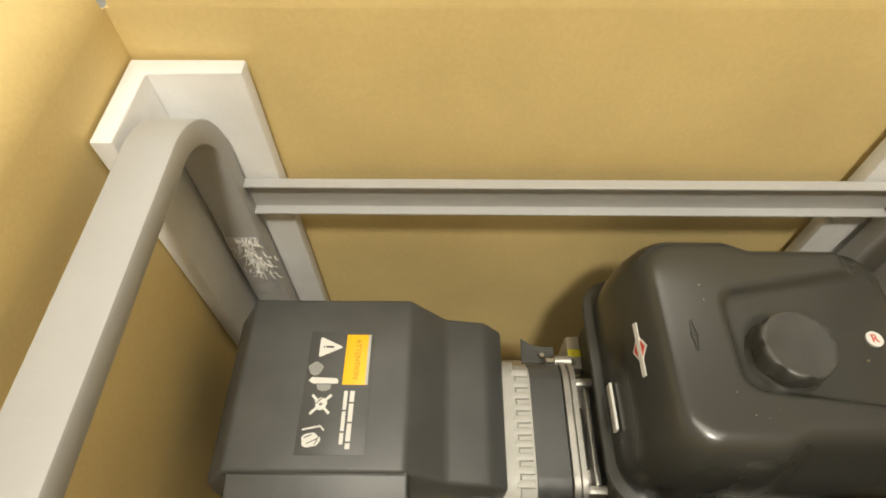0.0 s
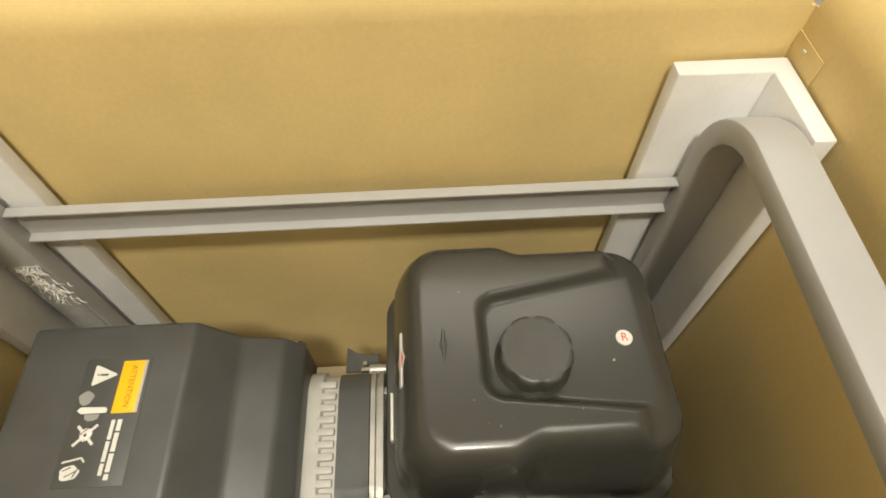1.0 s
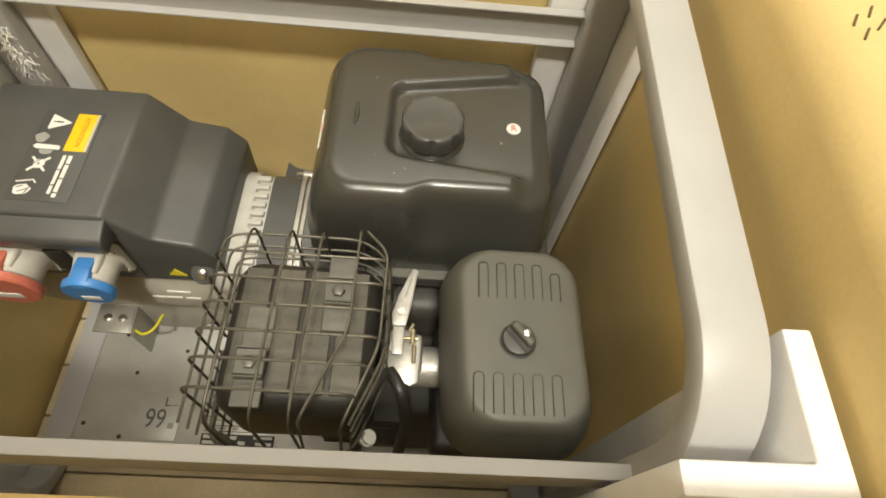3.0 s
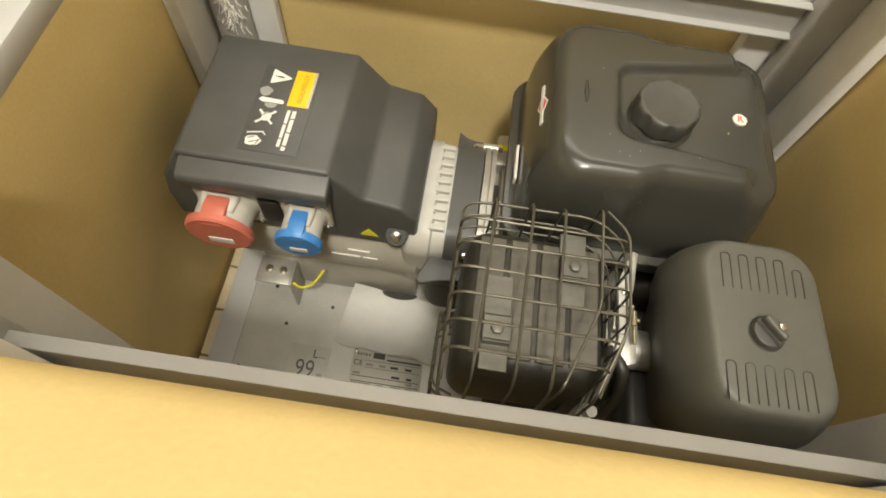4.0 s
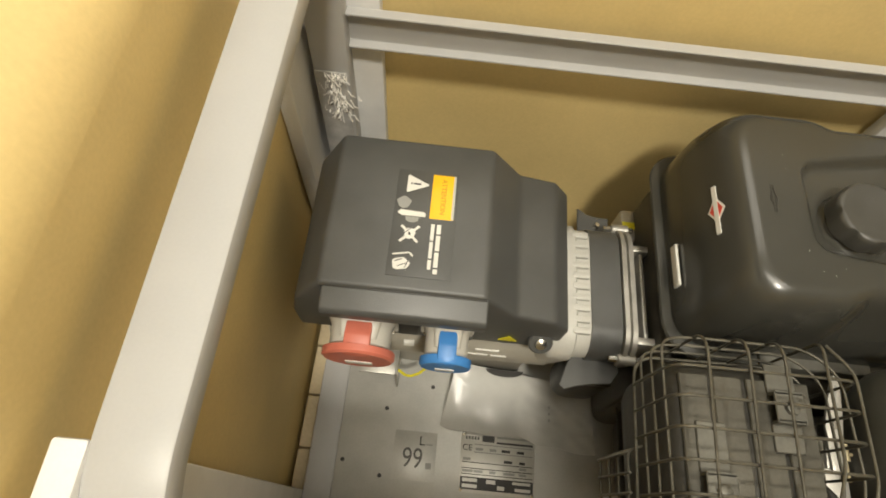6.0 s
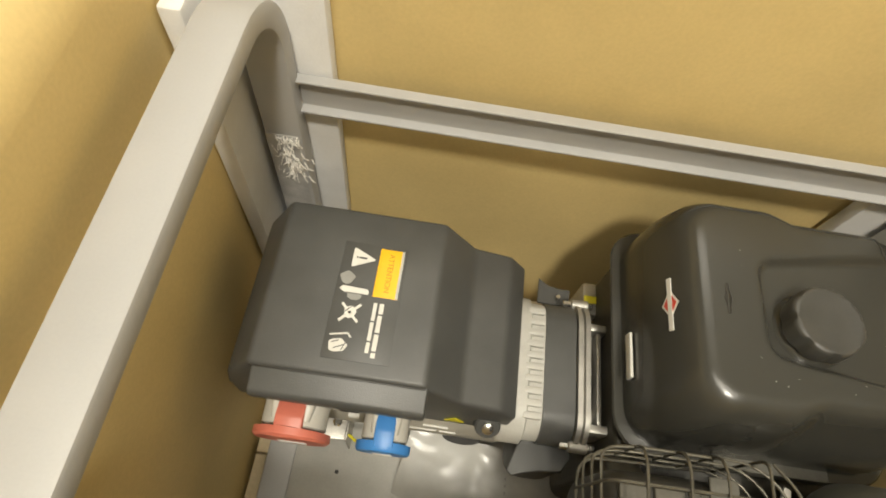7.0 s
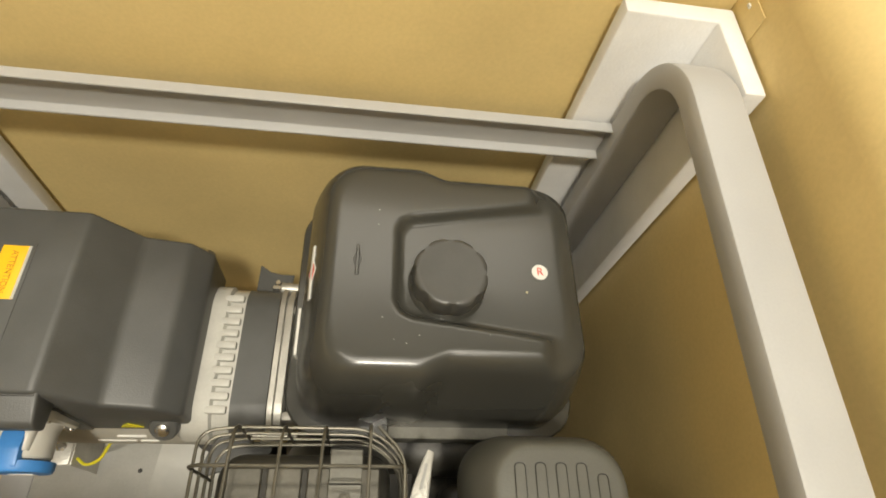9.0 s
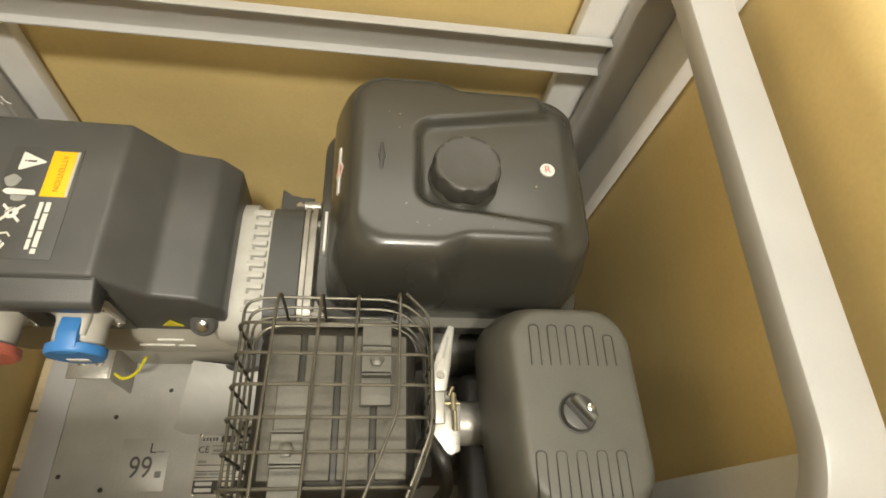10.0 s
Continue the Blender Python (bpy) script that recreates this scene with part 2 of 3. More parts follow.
def sheet(p, u, v, nu, nv, thick, wave, seed):
    """A slightly uneven board from p along u and v, thick behind it."""
    p, u, v = Vector(p), Vector(u), Vector(v)
    n = u.cross(v).normalized()
    bm = bmesh.new()
    front, back = [], []
    for j in range(nv + 1):
        for i in range(nu + 1):
            s, t = i / nu, j / nv
            edge = min(1, 6 * s, 6 * (1 - s), 6 * t, 6 * (1 - t))
            q = p + u * s + v * t
            q += n * wave * edge * noise.noise(q * 4 + Vector((seed, 0, 0)))
            front.append(bm.verts.new(q))
            back.append(bm.verts.new(q - n * thick))
    w = nu + 1
    for j in range(nv):
        for i in range(nu):
            a, b, c, d = j * w + i, j * w + i + 1, (j + 1) * w + i + 1, (j + 1) * w + i
            bm.faces.new((front[a], front[b], front[c], front[d]))
            bm.faces.new((back[d], back[c], back[b], back[a]))
    rim = [i for i in range(w)] + [j * w + nu for j in range(1, nv + 1)] + [nv * w + i for i in range(nu - 1, -1, -1)] + [j * w for j in range(nv - 1, 0, -1)]
    for a, b in zip(rim, rim[1:] + rim[:1]):
        bm.faces.new((front[b], front[a], back[a], back[b]))
    return bm


def flap(p, u, v, seed):
    """A flap that bends over from the upright wall at p along u and ends in the direction v."""
    p, u, v = Vector(p), Vector(u), Vector(v)
    w, up = v.normalized(), Vector((0, 0, 1))
    path, q, steps = [Vector((0, 0, 0))], Vector((0, 0, 0)), 8
    for k in range(steps):
        q = q + up.slerp(w, (k + 0.5) / steps) * 0.0055
        path.append(q.copy())
    for k in range(1, 9):
        path.append(q + w * (v.length * k / 8))
    rows = []
    for side in (0, 1):
        for j, d in enumerate(path if side == 0 else path[::-1]):
            jj = j if side == 0 else len(path) - 1 - j
            t = up.slerp(w, min(1, jj / steps))
            n = u.cross(t).normalized() * (-1)
            row = []
            for i in range(25):
                s = i / 24
                a = p + u * s + d + n * (TH * side)
                a += n * 0.0025 * noise.noise(a * 5 + Vector((seed, 0, 0))) * smooth(steps, steps + 3, jj)
                row.append(a)
            rows.append(row)
    bm = bmesh.new()
    vs = [[bm.verts.new(a) for a in row] for row in rows]
    m = len(vs)
    for j in range(m):
        for i in range(24):
            bm.faces.new((vs[j][i], vs[j][i + 1], vs[(j + 1) % m][i + 1], vs[(j + 1) % m][i]))
    half = m // 2
    for i in (0, 24):
        for j in range(half - 1):
            bm.faces.new((vs[j][i], vs[j + 1][i], vs[m - 2 - j][i], vs[m - 1 - j][i]))
    return bm


def cardboard_box():
    carton = thing("cardboard_box", (BX0 + BX1) / 2, (BY0 + BY1) / 2, BZ - 0.075, "large open brown cardboard box with raised flaps", "box")
    h = CREASE - BZ + 0.07
    zb = BZ - 0.07
    dx, dy = BX1 - BX0, BY1 - BY0
    part("wall", sheet((BX0, BY1, zb), (dx, 0, 0), (0, 0, h), 24, 20, TH, 0.004, 1), CARD, carton)
    part("wall", sheet((BX1, BY0, zb), (0, 0, h), (0, dy, 0), 20, 20, TH, 0.004, 2), CARD, carton)
    part("wall", sheet((BX0, BY0, zb), (0, 0, h), (0, dy, 0), 20, 20, -TH, 0.004, 3), CARD, carton)
    part("wall", sheet((BX0, BY0, zb), (dx, 0, 0), (0, 0, h), 24, 20, -TH, 0.004, 4), CARD, carton)
    part("bottom", box(BX0, BX1, BY0, BY1, zb - 0.006, zb), CARD, carton)
    # flaps lean outward from the creases
    out, rise = 0.28 * math.cos(radians(FLAP)), 0.28 * math.sin(radians(FLAP))
    g = 0.004
    for p, u, v, s in (((BX0 + g, BY1, CREASE), (dx - 2 * g, 0, 0), (0, out, rise), 5), ((BX1, BY1 - g, CREASE), (0, -dy + 2 * g, 0), (out, 0, rise), 6),
                       ((BX0, BY0 + g, CREASE), (0, dy - 2 * g, 0), (-out, 0, rise), 7), ((BX1 - g, BY0, CREASE), (-dx + 2 * g, 0, 0), (0, -out, rise), 8)):
        part("flap", flap(p, u, v, s), CARD, carton, "", 60)
    # the glued tab inside a corner, with a pale scuff on it
    tab = part("glue_tab", sheet((BX1 - 0.0005, BY1 - 0.045, zb), (0, 0, h - 0.022), (0, 0.044, 0), 8, 2, -0.0009, 0.0, 9), CARD, carton)
    part("scuff", box(BX1 - 0.0026, BX1 - 0.0010, BY1 - 0.022, BY1 - 0.017, 0.642, 0.645, 0.0004), WHITEINK, tab, "pale scuff")


FLAP = 47
cardboard_box()


def pallet():
    p = thing("pallet", 0.25, 0.2, BZ - 0.07, "pale wooden slatted pallet under the machine", "pallet")
    n = 7
    w = (BY1 - BY0 - 0.012) / n
    board = finish(box(-0.403, 0.403, -w / 2 + 0.0012, w / 2 - 0.0012, -0.018, 0, 0.0015, 1), "slat", WOOD)
    for i in range(n):
        ob = new("slat", board)
        ob.location = ((BX0 + BX1) / 2, BY0 + 0.006 + w * (i + 0.5), BZ)
        hang(ob, p)
    block = finish(box(-0.03, 0.03, -0.27, 0.27, -0.05, 0, 0.002, 1), "bearer", WOOD)
    for x in (-0.1, 0.253, 0.6):
        ob = new("bearer", block)
        ob.location = (x, (BY0 + BY1) / 2, BZ - 0.019)
        hang(ob, p)


pallet()


# ---------------------------------------------------------------- foam corners
def foam_corner(cx, cy, sx, sy, leg, label):
    """An upright L of foam with its outer corner at cx, cy; the legs run towards sx, sy."""
    th = 0.0185
    pts = [(0, 0), (leg, 0), (leg, th), (th, th), (th, leg), (0, leg)]
    pts = [(cx + sx * a, cy + sy * b) for a, b in pts]
    bm = prism(pts, "z", BZ, 0.629, 0.0022, 2)
    ob = new("foam_corner", finish(bm, "foam_corner", FOAM))
    return tagged(ob, label, "foam corner", "foam corners round the machine")


foam_corner(-0.1545, 0.496, 1, -1, 0.102, "white foam corner post with worn face in the box")
foam_corner(0.661, 0.496, -1, -1, 0.102, "white foam corner post standing in the box")
foam_corner(-0.1455, -0.0695, 1, 1, 0.095, "white foam corner post standing in the box")
foam_corner(0.655, -0.0695, -1, 1, 0.095, "white foam corner post standing in the box")


# ---------------------------------------------------------------- the generator
gen = thing("generator", 0.25, 0.21, BZ, "portable generator in a grey steel frame, packed in a box", "generator")


def frame_loop(x0, x1, skew, name):
    """A closed rounded loop of flat tube, upright along y."""
    y0, y1, z0, z1, dep, ro = -0.050, 0.471, BZ, 0.630, 0.023, 0.082
    cx, hx = (x0 + x1) / 2, (x1 - x0) / 2
    rings = []
    c = 0.0032
    prof = [(-hx, c), (-hx + c * 0.3, c * 0.3), (-hx + c, 0), (hx - c, 0), (hx - c * 0.3, c * 0.3), (hx, c), (hx, dep - c), (hx - c * 0.3, dep - c * 0.3), (hx - c, dep), (-hx + c, dep), (-hx + c * 0.3, dep - c * 0.3), (-hx, dep - c)]
    outline = rrect((y0 + y1) / 2, (z0 + z1) / 2, (y1 - y0) / 2, (z1 - z0) / 2, ro, 14)
    m = len(outline)
    for i, (y, z) in enumerate(outline):
        k = i // 15
        a = radians(90 * k + 90 * (i % 15) / 14)
        ny, nz = math.cos(a), math.sin(a)
        rings.append([(cx + px + skew * (y - 0.33), y - ny * d, z - nz * d) for px, d in prof])
    rings.append(rings[0])
    bm = loft(rings, False)
    bmesh.ops.remove_doubles(bm, verts=bm.verts, dist=1e-6)
    return part(name, bm, FRAME, gen, "grey powder-coated tube loop")


loop_l = frame_loop(-0.1275, -0.0855, 0.0, "frame_loop")
loop_r = frame_loop(0.5945, 0.6370, 0.026, "frame_loop")


def rail(y_tip, inward, name):
    """A C-shaped cross rail; its flanges point inward."""
    d, t, z0, z1 = 0.012, 0.0026, 0.4555, 0.5015
    y = y_tip
    w = y - inward * d
    pts = [(y, z1), (w, z1), (w, z0), (y, z0), (y, z0 + t), (w + inward * t, z0 + t * 1.6), (w + inward * t, z1 - t * 1.6), (y, z1 - t)]
    return part(name, prism(pts, "x", -0.0885, 0.5985, 0.0006, 1), FRAME, gen, "grey C-section cross rail")


rail(0.459, -1, "cross_rail")
rail(-0.034, 1, "cross_rail")


def base():
    b = part("base_plate", box(-0.0884, 0.5984, 0.014, 0.452, -0.02, 0.0, 0.002), STEEL, gen, "bare galvanised base plate")
    for x, y in ((-0.018, 0.155), (-0.081 + 0.005, 0.073), (-0.017, 0.055), (0.052, 0.195), (-0.05, 0.218)):
        part("hole", rod((x, y, -0.001), (x, y, 0.0006), 0.0032, seg=14), DARKINK, b)
    # noise label
    s = part("noise_label", box(0.0, 0.066, 0.052, 0.124, 0.0, 0.0007, 0.0003), CLEAR, b, "clear noise level label")
    letters("99", 0.044, pose(0.030, 0.083, 0.0011) @ Matrix.Diagonal((0.74, 0.95, 1, 1)), SOFTINK, "print", b)
    letters("L", 0.020, pose(0.043, 0.110, 0.0011), DARKINK, "print", b)
    part("print_bar", box(0.049, 0.060, 0.1045, 0.1065, 0.0008, 0.0012), GREYINK, b)
    part("print_bar", box(0.051, 0.060, 0.070, 0.079, 0.0008, 0.0012), GREYINK, b)
    # rating plate
    pl = part("rating_plate", box(0.104, 0.220, 0.043, 0.131, 0.0, 0.0012, 0.0004), PLATE, b, "engraved metal rating plate")
    letters("CE", 0.013, pose(0.114, 0.1075, 0.0015), DARKINK, "print", b)
    rnd = random.Random(4)
    bars = [(0.137, 0.156, 0.118, 0.1275, 1), (0.160, 0.217, 0.1165, 0.1195, 1), (0.160, 0.217, 0.1245, 0.128, 0), (0.125, 0.217, 0.1125, 0.1140, 0), (0.125, 0.217, 0.1010, 0.1025, 0)]
    for x in (0.127, 0.149, 0.168, 0.192):
        bars.append((x, x + rnd.uniform(0.010, 0.018), 0.1045, 0.1085, x > 0.16))
    for row in range(3):
        y = 0.091 - row * 0.0085
        bars.append((0.107, 0.217, y - 0.0052, y - 0.0040, 1))
        for x in (0.108, 0.126, 0.150, 0.172, 0.196):
            if rnd.random() < 0.75:
                bars.append((x, x + rnd.uniform(0.008, 0.018), y - 0.002, y + 0.002, rnd.random() < 0.4))
    bars += [(0.106, 0.218, 0.0475, 0.0655, 1)]
    for x0, x1, y0, y1, dark in bars:
        part("print_bar", box(x0, x1, y0, y1, 0.0011, 0.0016), DARKINK if dark else GREYINK, b)
    for x0, x1, y0, y1 in ((0.109, 0.134, 0.1185, 0.1265), (0.109, 0.132, 0.0585, 0.0635), (0.109, 0.132, 0.050, 0.0550), (0.146, 0.160, 0.0575, 0.0630), (0.163, 0.174, 0.050, 0.0555), (0.186, 0.214, 0.0595, 0.0635), (0.190, 0.214, 0.050, 0.0545)):
        part("print_field", box(x0, x1, y0, y1, 0.0012, 0.0020), PLATE, b)
    for k in range(5):
        x = 0.1105 + k * 0.0046
        part("print_bar", box(x, x + 0.0032, 0.1198, 0.1252, 0.0019, 0.0024), SOFTINK, b)
    for x in (0.1075, 0.2165):
        for y in (0.0465, 0.1278):
            part("rivet", turned([(0, 0.0026), (0.001, 0.0024), (0.0016, 0.0012)], (x, y, 0.001), (x, y, 1), 12), CHROME, b)


base()


# alternator: body, end bell, cover, sockets
AY, AZ = 0.293, 0.203
body = part("alternator_body", turned([(0, 0.075), (0.004, 0.09), (0.03, 0.094), (0.285, 0.094), (0.29, 0.09)], (-0.095, AY, AZ), (1, AY, AZ), 56), BODY, gen, "grey alternator body")
part("mount_foot", box(-0.06, 0.19, 0.235, 0.355, 0.0, 0.125, 0.006), BODY, gen)
for x0, x1, z in ((0.095, 0.125, 0.225), (0.072, 0.112, 0.212), (0.116, 0.136, 0.212)):
    y = AY - math.sqrt(0.0945 ** 2 - (z - AZ) ** 2)
    part("print_bar", box(x0, x1, y - 0.0006, y + 0.004, z, z + 0.0035), WHITEINK, body)


def saddle(stages, cy=0.2775, hy=0.089, top=0.306, r=0.036):
    """A squarish housing about a line along x with a slightly arched top; stages: (x, inset)."""
    rings = []
    for x, e in stages:
        ring = []
        for y, z in rrect(cy, top - 0.1, hy - e, 0.1 - e, max(0.008, r - e), 10):
            up = smooth(top - 0.1, top - 0.02, z)
            y = cy + (y - cy) * (1 - 0.28 * smooth(0.04, 0.15, top - z))
            ring.append((x, y, z - up * 0.45 * (y - cy) ** 2))
        rings.append(ring)
    return loft(rings)


bell = part("end_bell", saddle([(0.168, 0.012), (0.172, 0.004), (0.178, 0.0), (0.204, 0.0), (0.2065, 0.0048), (0.224, 0.0055)]), BELL, gen, "pale grey end bell with cooling fins")
fin = finish(box(-0.0150, 0.0060, -0.0042, 0.0042, -0.007, 0.0004, 0.0020, 2), "fin", BELL)
for k in range(10):
    y = 0.2155 + k * 0.01385
    ob = new("fin", fin)
    ob.location = (0.2150, y, 0.306 - 0.45 * (y - 0.2775) ** 2 - 0.0006)
    hang(ob, bell)
part("fan_band", saddle([(0.2225, 0.010), (0.2235, 0.0030), (0.2600, 0.0030), (0.261, 0.010)]), COVER, gen, "black fan band")
flange = part("engine_flange", saddle([(0.2612, 0.008), (0.2618, -0.001), (0.2672, -0.001), (0.2680, 0.006), (0.2702, 0.006), (0.2708, -0.0005), (0.2765, -0.0005), (0.2775, 0.008)]), ALU, gen, "cast aluminium flange")
for y, z in ((0.192, 0.281), (0.364, 0.283)):
    part("lug", turned([(0, 0.005), (0.001, 0.0068), (0.021, 0.0068), (0.022, 0.005)], (0.257, y, z), (1, y, z), 14), ALU, flange)
    part("bolt", turned([(0, 0.0042), (0.010, 0.0042), (0.011, 0.003)], (0.258, y, z), (0, y, z), 6), CHROME, flange)
    part("nut", turned([(0, 0.0046), (0.005, 0.0046), (0.006, 0.0035)], (0.279, y, z), (1, y, z), 6), CHROME, flange)
adapter = part("adapter", join(saddle([(0.2775, 0.030), (0.279, 0.026), (0.298, 0.026), (0.300, 0.030)]), box(0.279, 0.304, 0.362, 0.41, 0.17, 0.262, 0.006)), ALU, gen, "cast aluminium engine adapter")
for y0, y1 in ((0.206, 0.216), (0.326, 0.336)):
    part("web", box(0.276, 0.304, y0, y1, 0.24, 0.300, 0.003, 2), ALU, adapter)
part("web", box(0.286, 0.292, 0.216, 0.326, 0.26, 0.296, 0.002, 2), ALU, adapter)
# dark slabs on the casting stand in for the shade inside its pockets
part("pocket_shade", box(0.2785, 0.2855, 0.236, 0.306, 0.277, 0.2815, 0.001, 1), ENGINE, adapter)
part("pocket_shade", box(0.2935, 0.2985, 0.240, 0.312, 0.277, 0.2815, 0.001, 1), ENGINE, adapter)
for y, z in ((0.349, 0.2635), (0.196, 0.262)):
    part("cap_screw", turned([(0, 0.0052), (0.006, 0.0050), (0.0075, 0.003)], (0.290, y, z - 0.004), (0.290, y, 1), 10), CHROME, adapter)
part("yellow_tag", box(0.281, 0.299, 0.379, 0.389, 0.2610, 0.2638, 0.0006), YELLOW, gen, "small yellow tag")
part("fan_cover_ear", moved(prism([(0.194, 0.150), (0.204, 0.178), (0.214, 0.192), (0.226, 0.204), (0.262, 0.204), (0.267, 0.172), (0.256, 0.156), (0.232, 0.154), (0.214, 0.150), (0.200, 0.145)], "z", 0.256, 0.2595, 0.001, 1), Matrix.Translation((0, 0.010, 0))), COVER, gen, "dark grey flared cover ear")
part("fan_cover_skirt", prism([(0.166, 0.245), (0.172, 0.252), (0.200, 0.256), (0.206, 0.215), (0.190, 0.17), (0.176, 0.19)], "x", 0.212, 0.262, 0.003, 2), BLACK, gen)
# black rounded block added for the dark shadow shape below the ear
part("shadow_lump", box(0.206, 0.272, 0.166, 0.218, 0.14, 0.2465, 0.022, 4), BLACK, gen)
part("fan_cover_ear", prism([(0.222, 0.375), (0.223, 0.411), (0.236, 0.402), (0.250, 0.399), (0.266, 0.399), (0.264, 0.375)], "z", 0.246, 0.2495, 0.001, 1), COVER, gen, "dark grey flared cover ear")
for y, z in ((0.196, 0.2595), (0.384, 0.2495)):
    part("cover_screw", turned([(0, 0.0042), (0.006, 0.004), (0.008, 0.003)], (0.248, y, z), (0.248, y, 1), 8), CHROME, gen)


def alternator_cover():
    prof = [(-0.121, 0.262), (-0.122, 0.310), (-0.114, 0.350), (-0.082, 0.4055), (0.086, 0.4058), (0.124, 0.362), (0.168, 0.354), (0.188, 0.330), (0.188, 0.262)]
    cov = part("alternator_cover", prism(prof, "y", 0.202, 0.382, 0.005, 3), COVER, gen, "dark grey plastic terminal cover with warning labels", 50)
    part("lip", prism([(0.230, 0.4030), (0.2065, 0.4025), (0.1800, 0.3950), (0.1765, 0.3890), (0.1785, 0.3720), (0.230, 0.3650)], "x", -0.078, 0.0895, 0.0025, 3), COVER, cov)
    part("gasket_line", box(-0.080, 0.087, 0.2012, 0.2036, 0.3960, 0.4022, 0.0006), BLACK, cov)
    # bolt bosses
    for x, y, z in ((0.163, 0.207, 0.284), (0.168, 0.378, 0.30)):
        s = -1 if y < 0.3 else 1
        part("boss", turned([(0, 0.0165), (0.020, 0.0145), (0.022, 0.0125)], (x, y - s * 0.004, z), (x, y + s, z + 1.0), 20), COVER, cov)
        part("screw", turned([(0, 0.0072), (0.003, 0.0068), (0.005, 0.004)], (x, y + s * 0.0115, z + 0.0155), (x, y + s, z + 1.0), 16), CHROME, cov)
    tri = prism([(-0.011, -0.006), (0.011, -0.006), (0, 0.010)], "y", -0.0006, 0.0006)
    part("warning_mark", moved(tri, pose(0.127, 0.2012, 0.286)), YELLOW, cov, "yellow warning triangle")
    # labels on the top; the writing reads along y
    z = 0.4062
    part("orange_label", box(0.021, 0.046, 0.285, 0.339, z - 0.003, z + 0.0008, 0.0003), ORANGE, cov, "orange attention label")
    letters("ATTENTION", 0.0078, pose(0.0335, 0.312, z + 0.0012, 0, 0, -90), LABELINK, "print", cov)
    part("label_plate", box(-0.0165, 0.049, 0.2175, 0.3425, z - 0.003, z + 0.0003, 0.0002), STICKER, cov, "dark label sheet with warning symbols")
    part("label_edge", box(0.0436, 0.0462, 0.2852, 0.3388, z, z + 0.0011), CLEAR, cov)
    def mark(pts, mat=WHITEINK, lift=0.0, label=""):
        part("pictogram", prism(pts, "z", z, z + 0.0008 + lift), mat, cov, label)
    def blob(cx, cy, rx, ry, wob, n=22, ph=0.0):
        return [(cx + rx * (1 + wob * math.sin(3 * a + ph) + wob * math.sin(5 * a)) * math.cos(a), cy + ry * (1 + wob * math.cos(4 * a + ph)) * math.sin(a)) for a in (2 * math.pi * k / n for k in range(n))]
    def bar(xa, ya, xb, yb, w):
        d = Vector((xb - xa, yb - ya)).normalized() * w / 2
        return [(xa - d.y, ya + d.x), (xa + d.y, ya - d.x), (xb + d.y, yb - d.x), (xb - d.y, yb + d.x)]
    tri = rounded_path([(-0.0060, 0.3135, 0), (0.0185, 0.3250, 0), (-0.0060, 0.3365, 0)], 0.0028, 4, True)
    mark([(p.x, p.y) for p in tri], label="white warning triangle")
    mark(bar(0.0005, 0.3252, 0.0085, 0.3250, 0.0019), DARKINK, 0.0004)
    mark(bar(-0.0022, 0.3252, -0.0008, 0.3252, 0.0019), DARKINK, 0.0004)
    mark(blob(-0.0070, 0.3015, 0.0072, 0.0070, 0.07), GREYINK, 0, "grey smoke cloud symbol")
    mark([(-0.0125, 0.2890), (-0.0095, 0.2925), (0.0150, 0.2915), (0.0170, 0.2890), (0.0165, 0.2860), (-0.0080, 0.2858)], label="white engine symbol")
    mark([(-0.0040, 0.2850), (0.0105, 0.2850), (0.0095, 0.2805), (0.0060, 0.2785), (0.0005, 0.2785), (-0.0030, 0.2805)], GREYINK)
    mark(blob(0.0025, 0.2655, 0.0058, 0.0062, 0.05, ph=1.0), label="white crossed-out symbol")
    mark(bar(-0.0070, 0.2555, 0.0120, 0.2745, 0.0026), WHITEINK, 0.0002)
    mark(bar(-0.0065, 0.2740, 0.0115, 0.2560, 0.0026), WHITEINK, 0.0002)
    mark(bar(-0.0040, 0.2640, 0.0050, 0.2730, 0.0008), STICKER, 0.0004)
    mark(bar(-0.0120, 0.2405, 0.0050, 0.2440, 0.0016), label="white manual symbol")
    mark(bar(0.0050, 0.2440, 0.0085, 0.2400, 0.0016))
    mark(blob(-0.0030, 0.2310, 0.0088, 0.0068, 0.09, ph=2.0))
    for xa, ya, xb, yb in ((-0.009, 0.233, -0.002, 0.236), (-0.006, 0.2275, 0.003, 0.232), (0.0015, 0.2265, 0.0045, 0.2345)):
        mark(bar(xa, ya, xb, yb, 0.0009), STICKER, 0.0003)
    rnd = random.Random(2)
    for x, w in ((0.0240, 0.0036), (0.0300, 0.0044)):
        y = 0.2785
        while y > 0.228:
            d = rnd.uniform(0.010, 0.019)
            part("print_bar", box(x, x + w, max(0.223, y - d), y, z, z + 0.0007), WHITEINK, cov)
            y -= d + 0.0018
    # dark plate between the sockets and the panel lines
    part("panel", box(-0.084, 0.086, 0.2, 0.206, 0.268, 0.356, 0.001), STICKER, cov)


alternator_cover()


def socket(cx, cz, half, r, mat, name, label):
    """A hooded industrial power socket with a sprung lid."""
    y = 0.2
    def put(bm):
        return moved(bm, Matrix.Translation((cx, y, cz)) @ Matrix.Rotation(radians(90 - SOCKET_UP), 4, "X"))
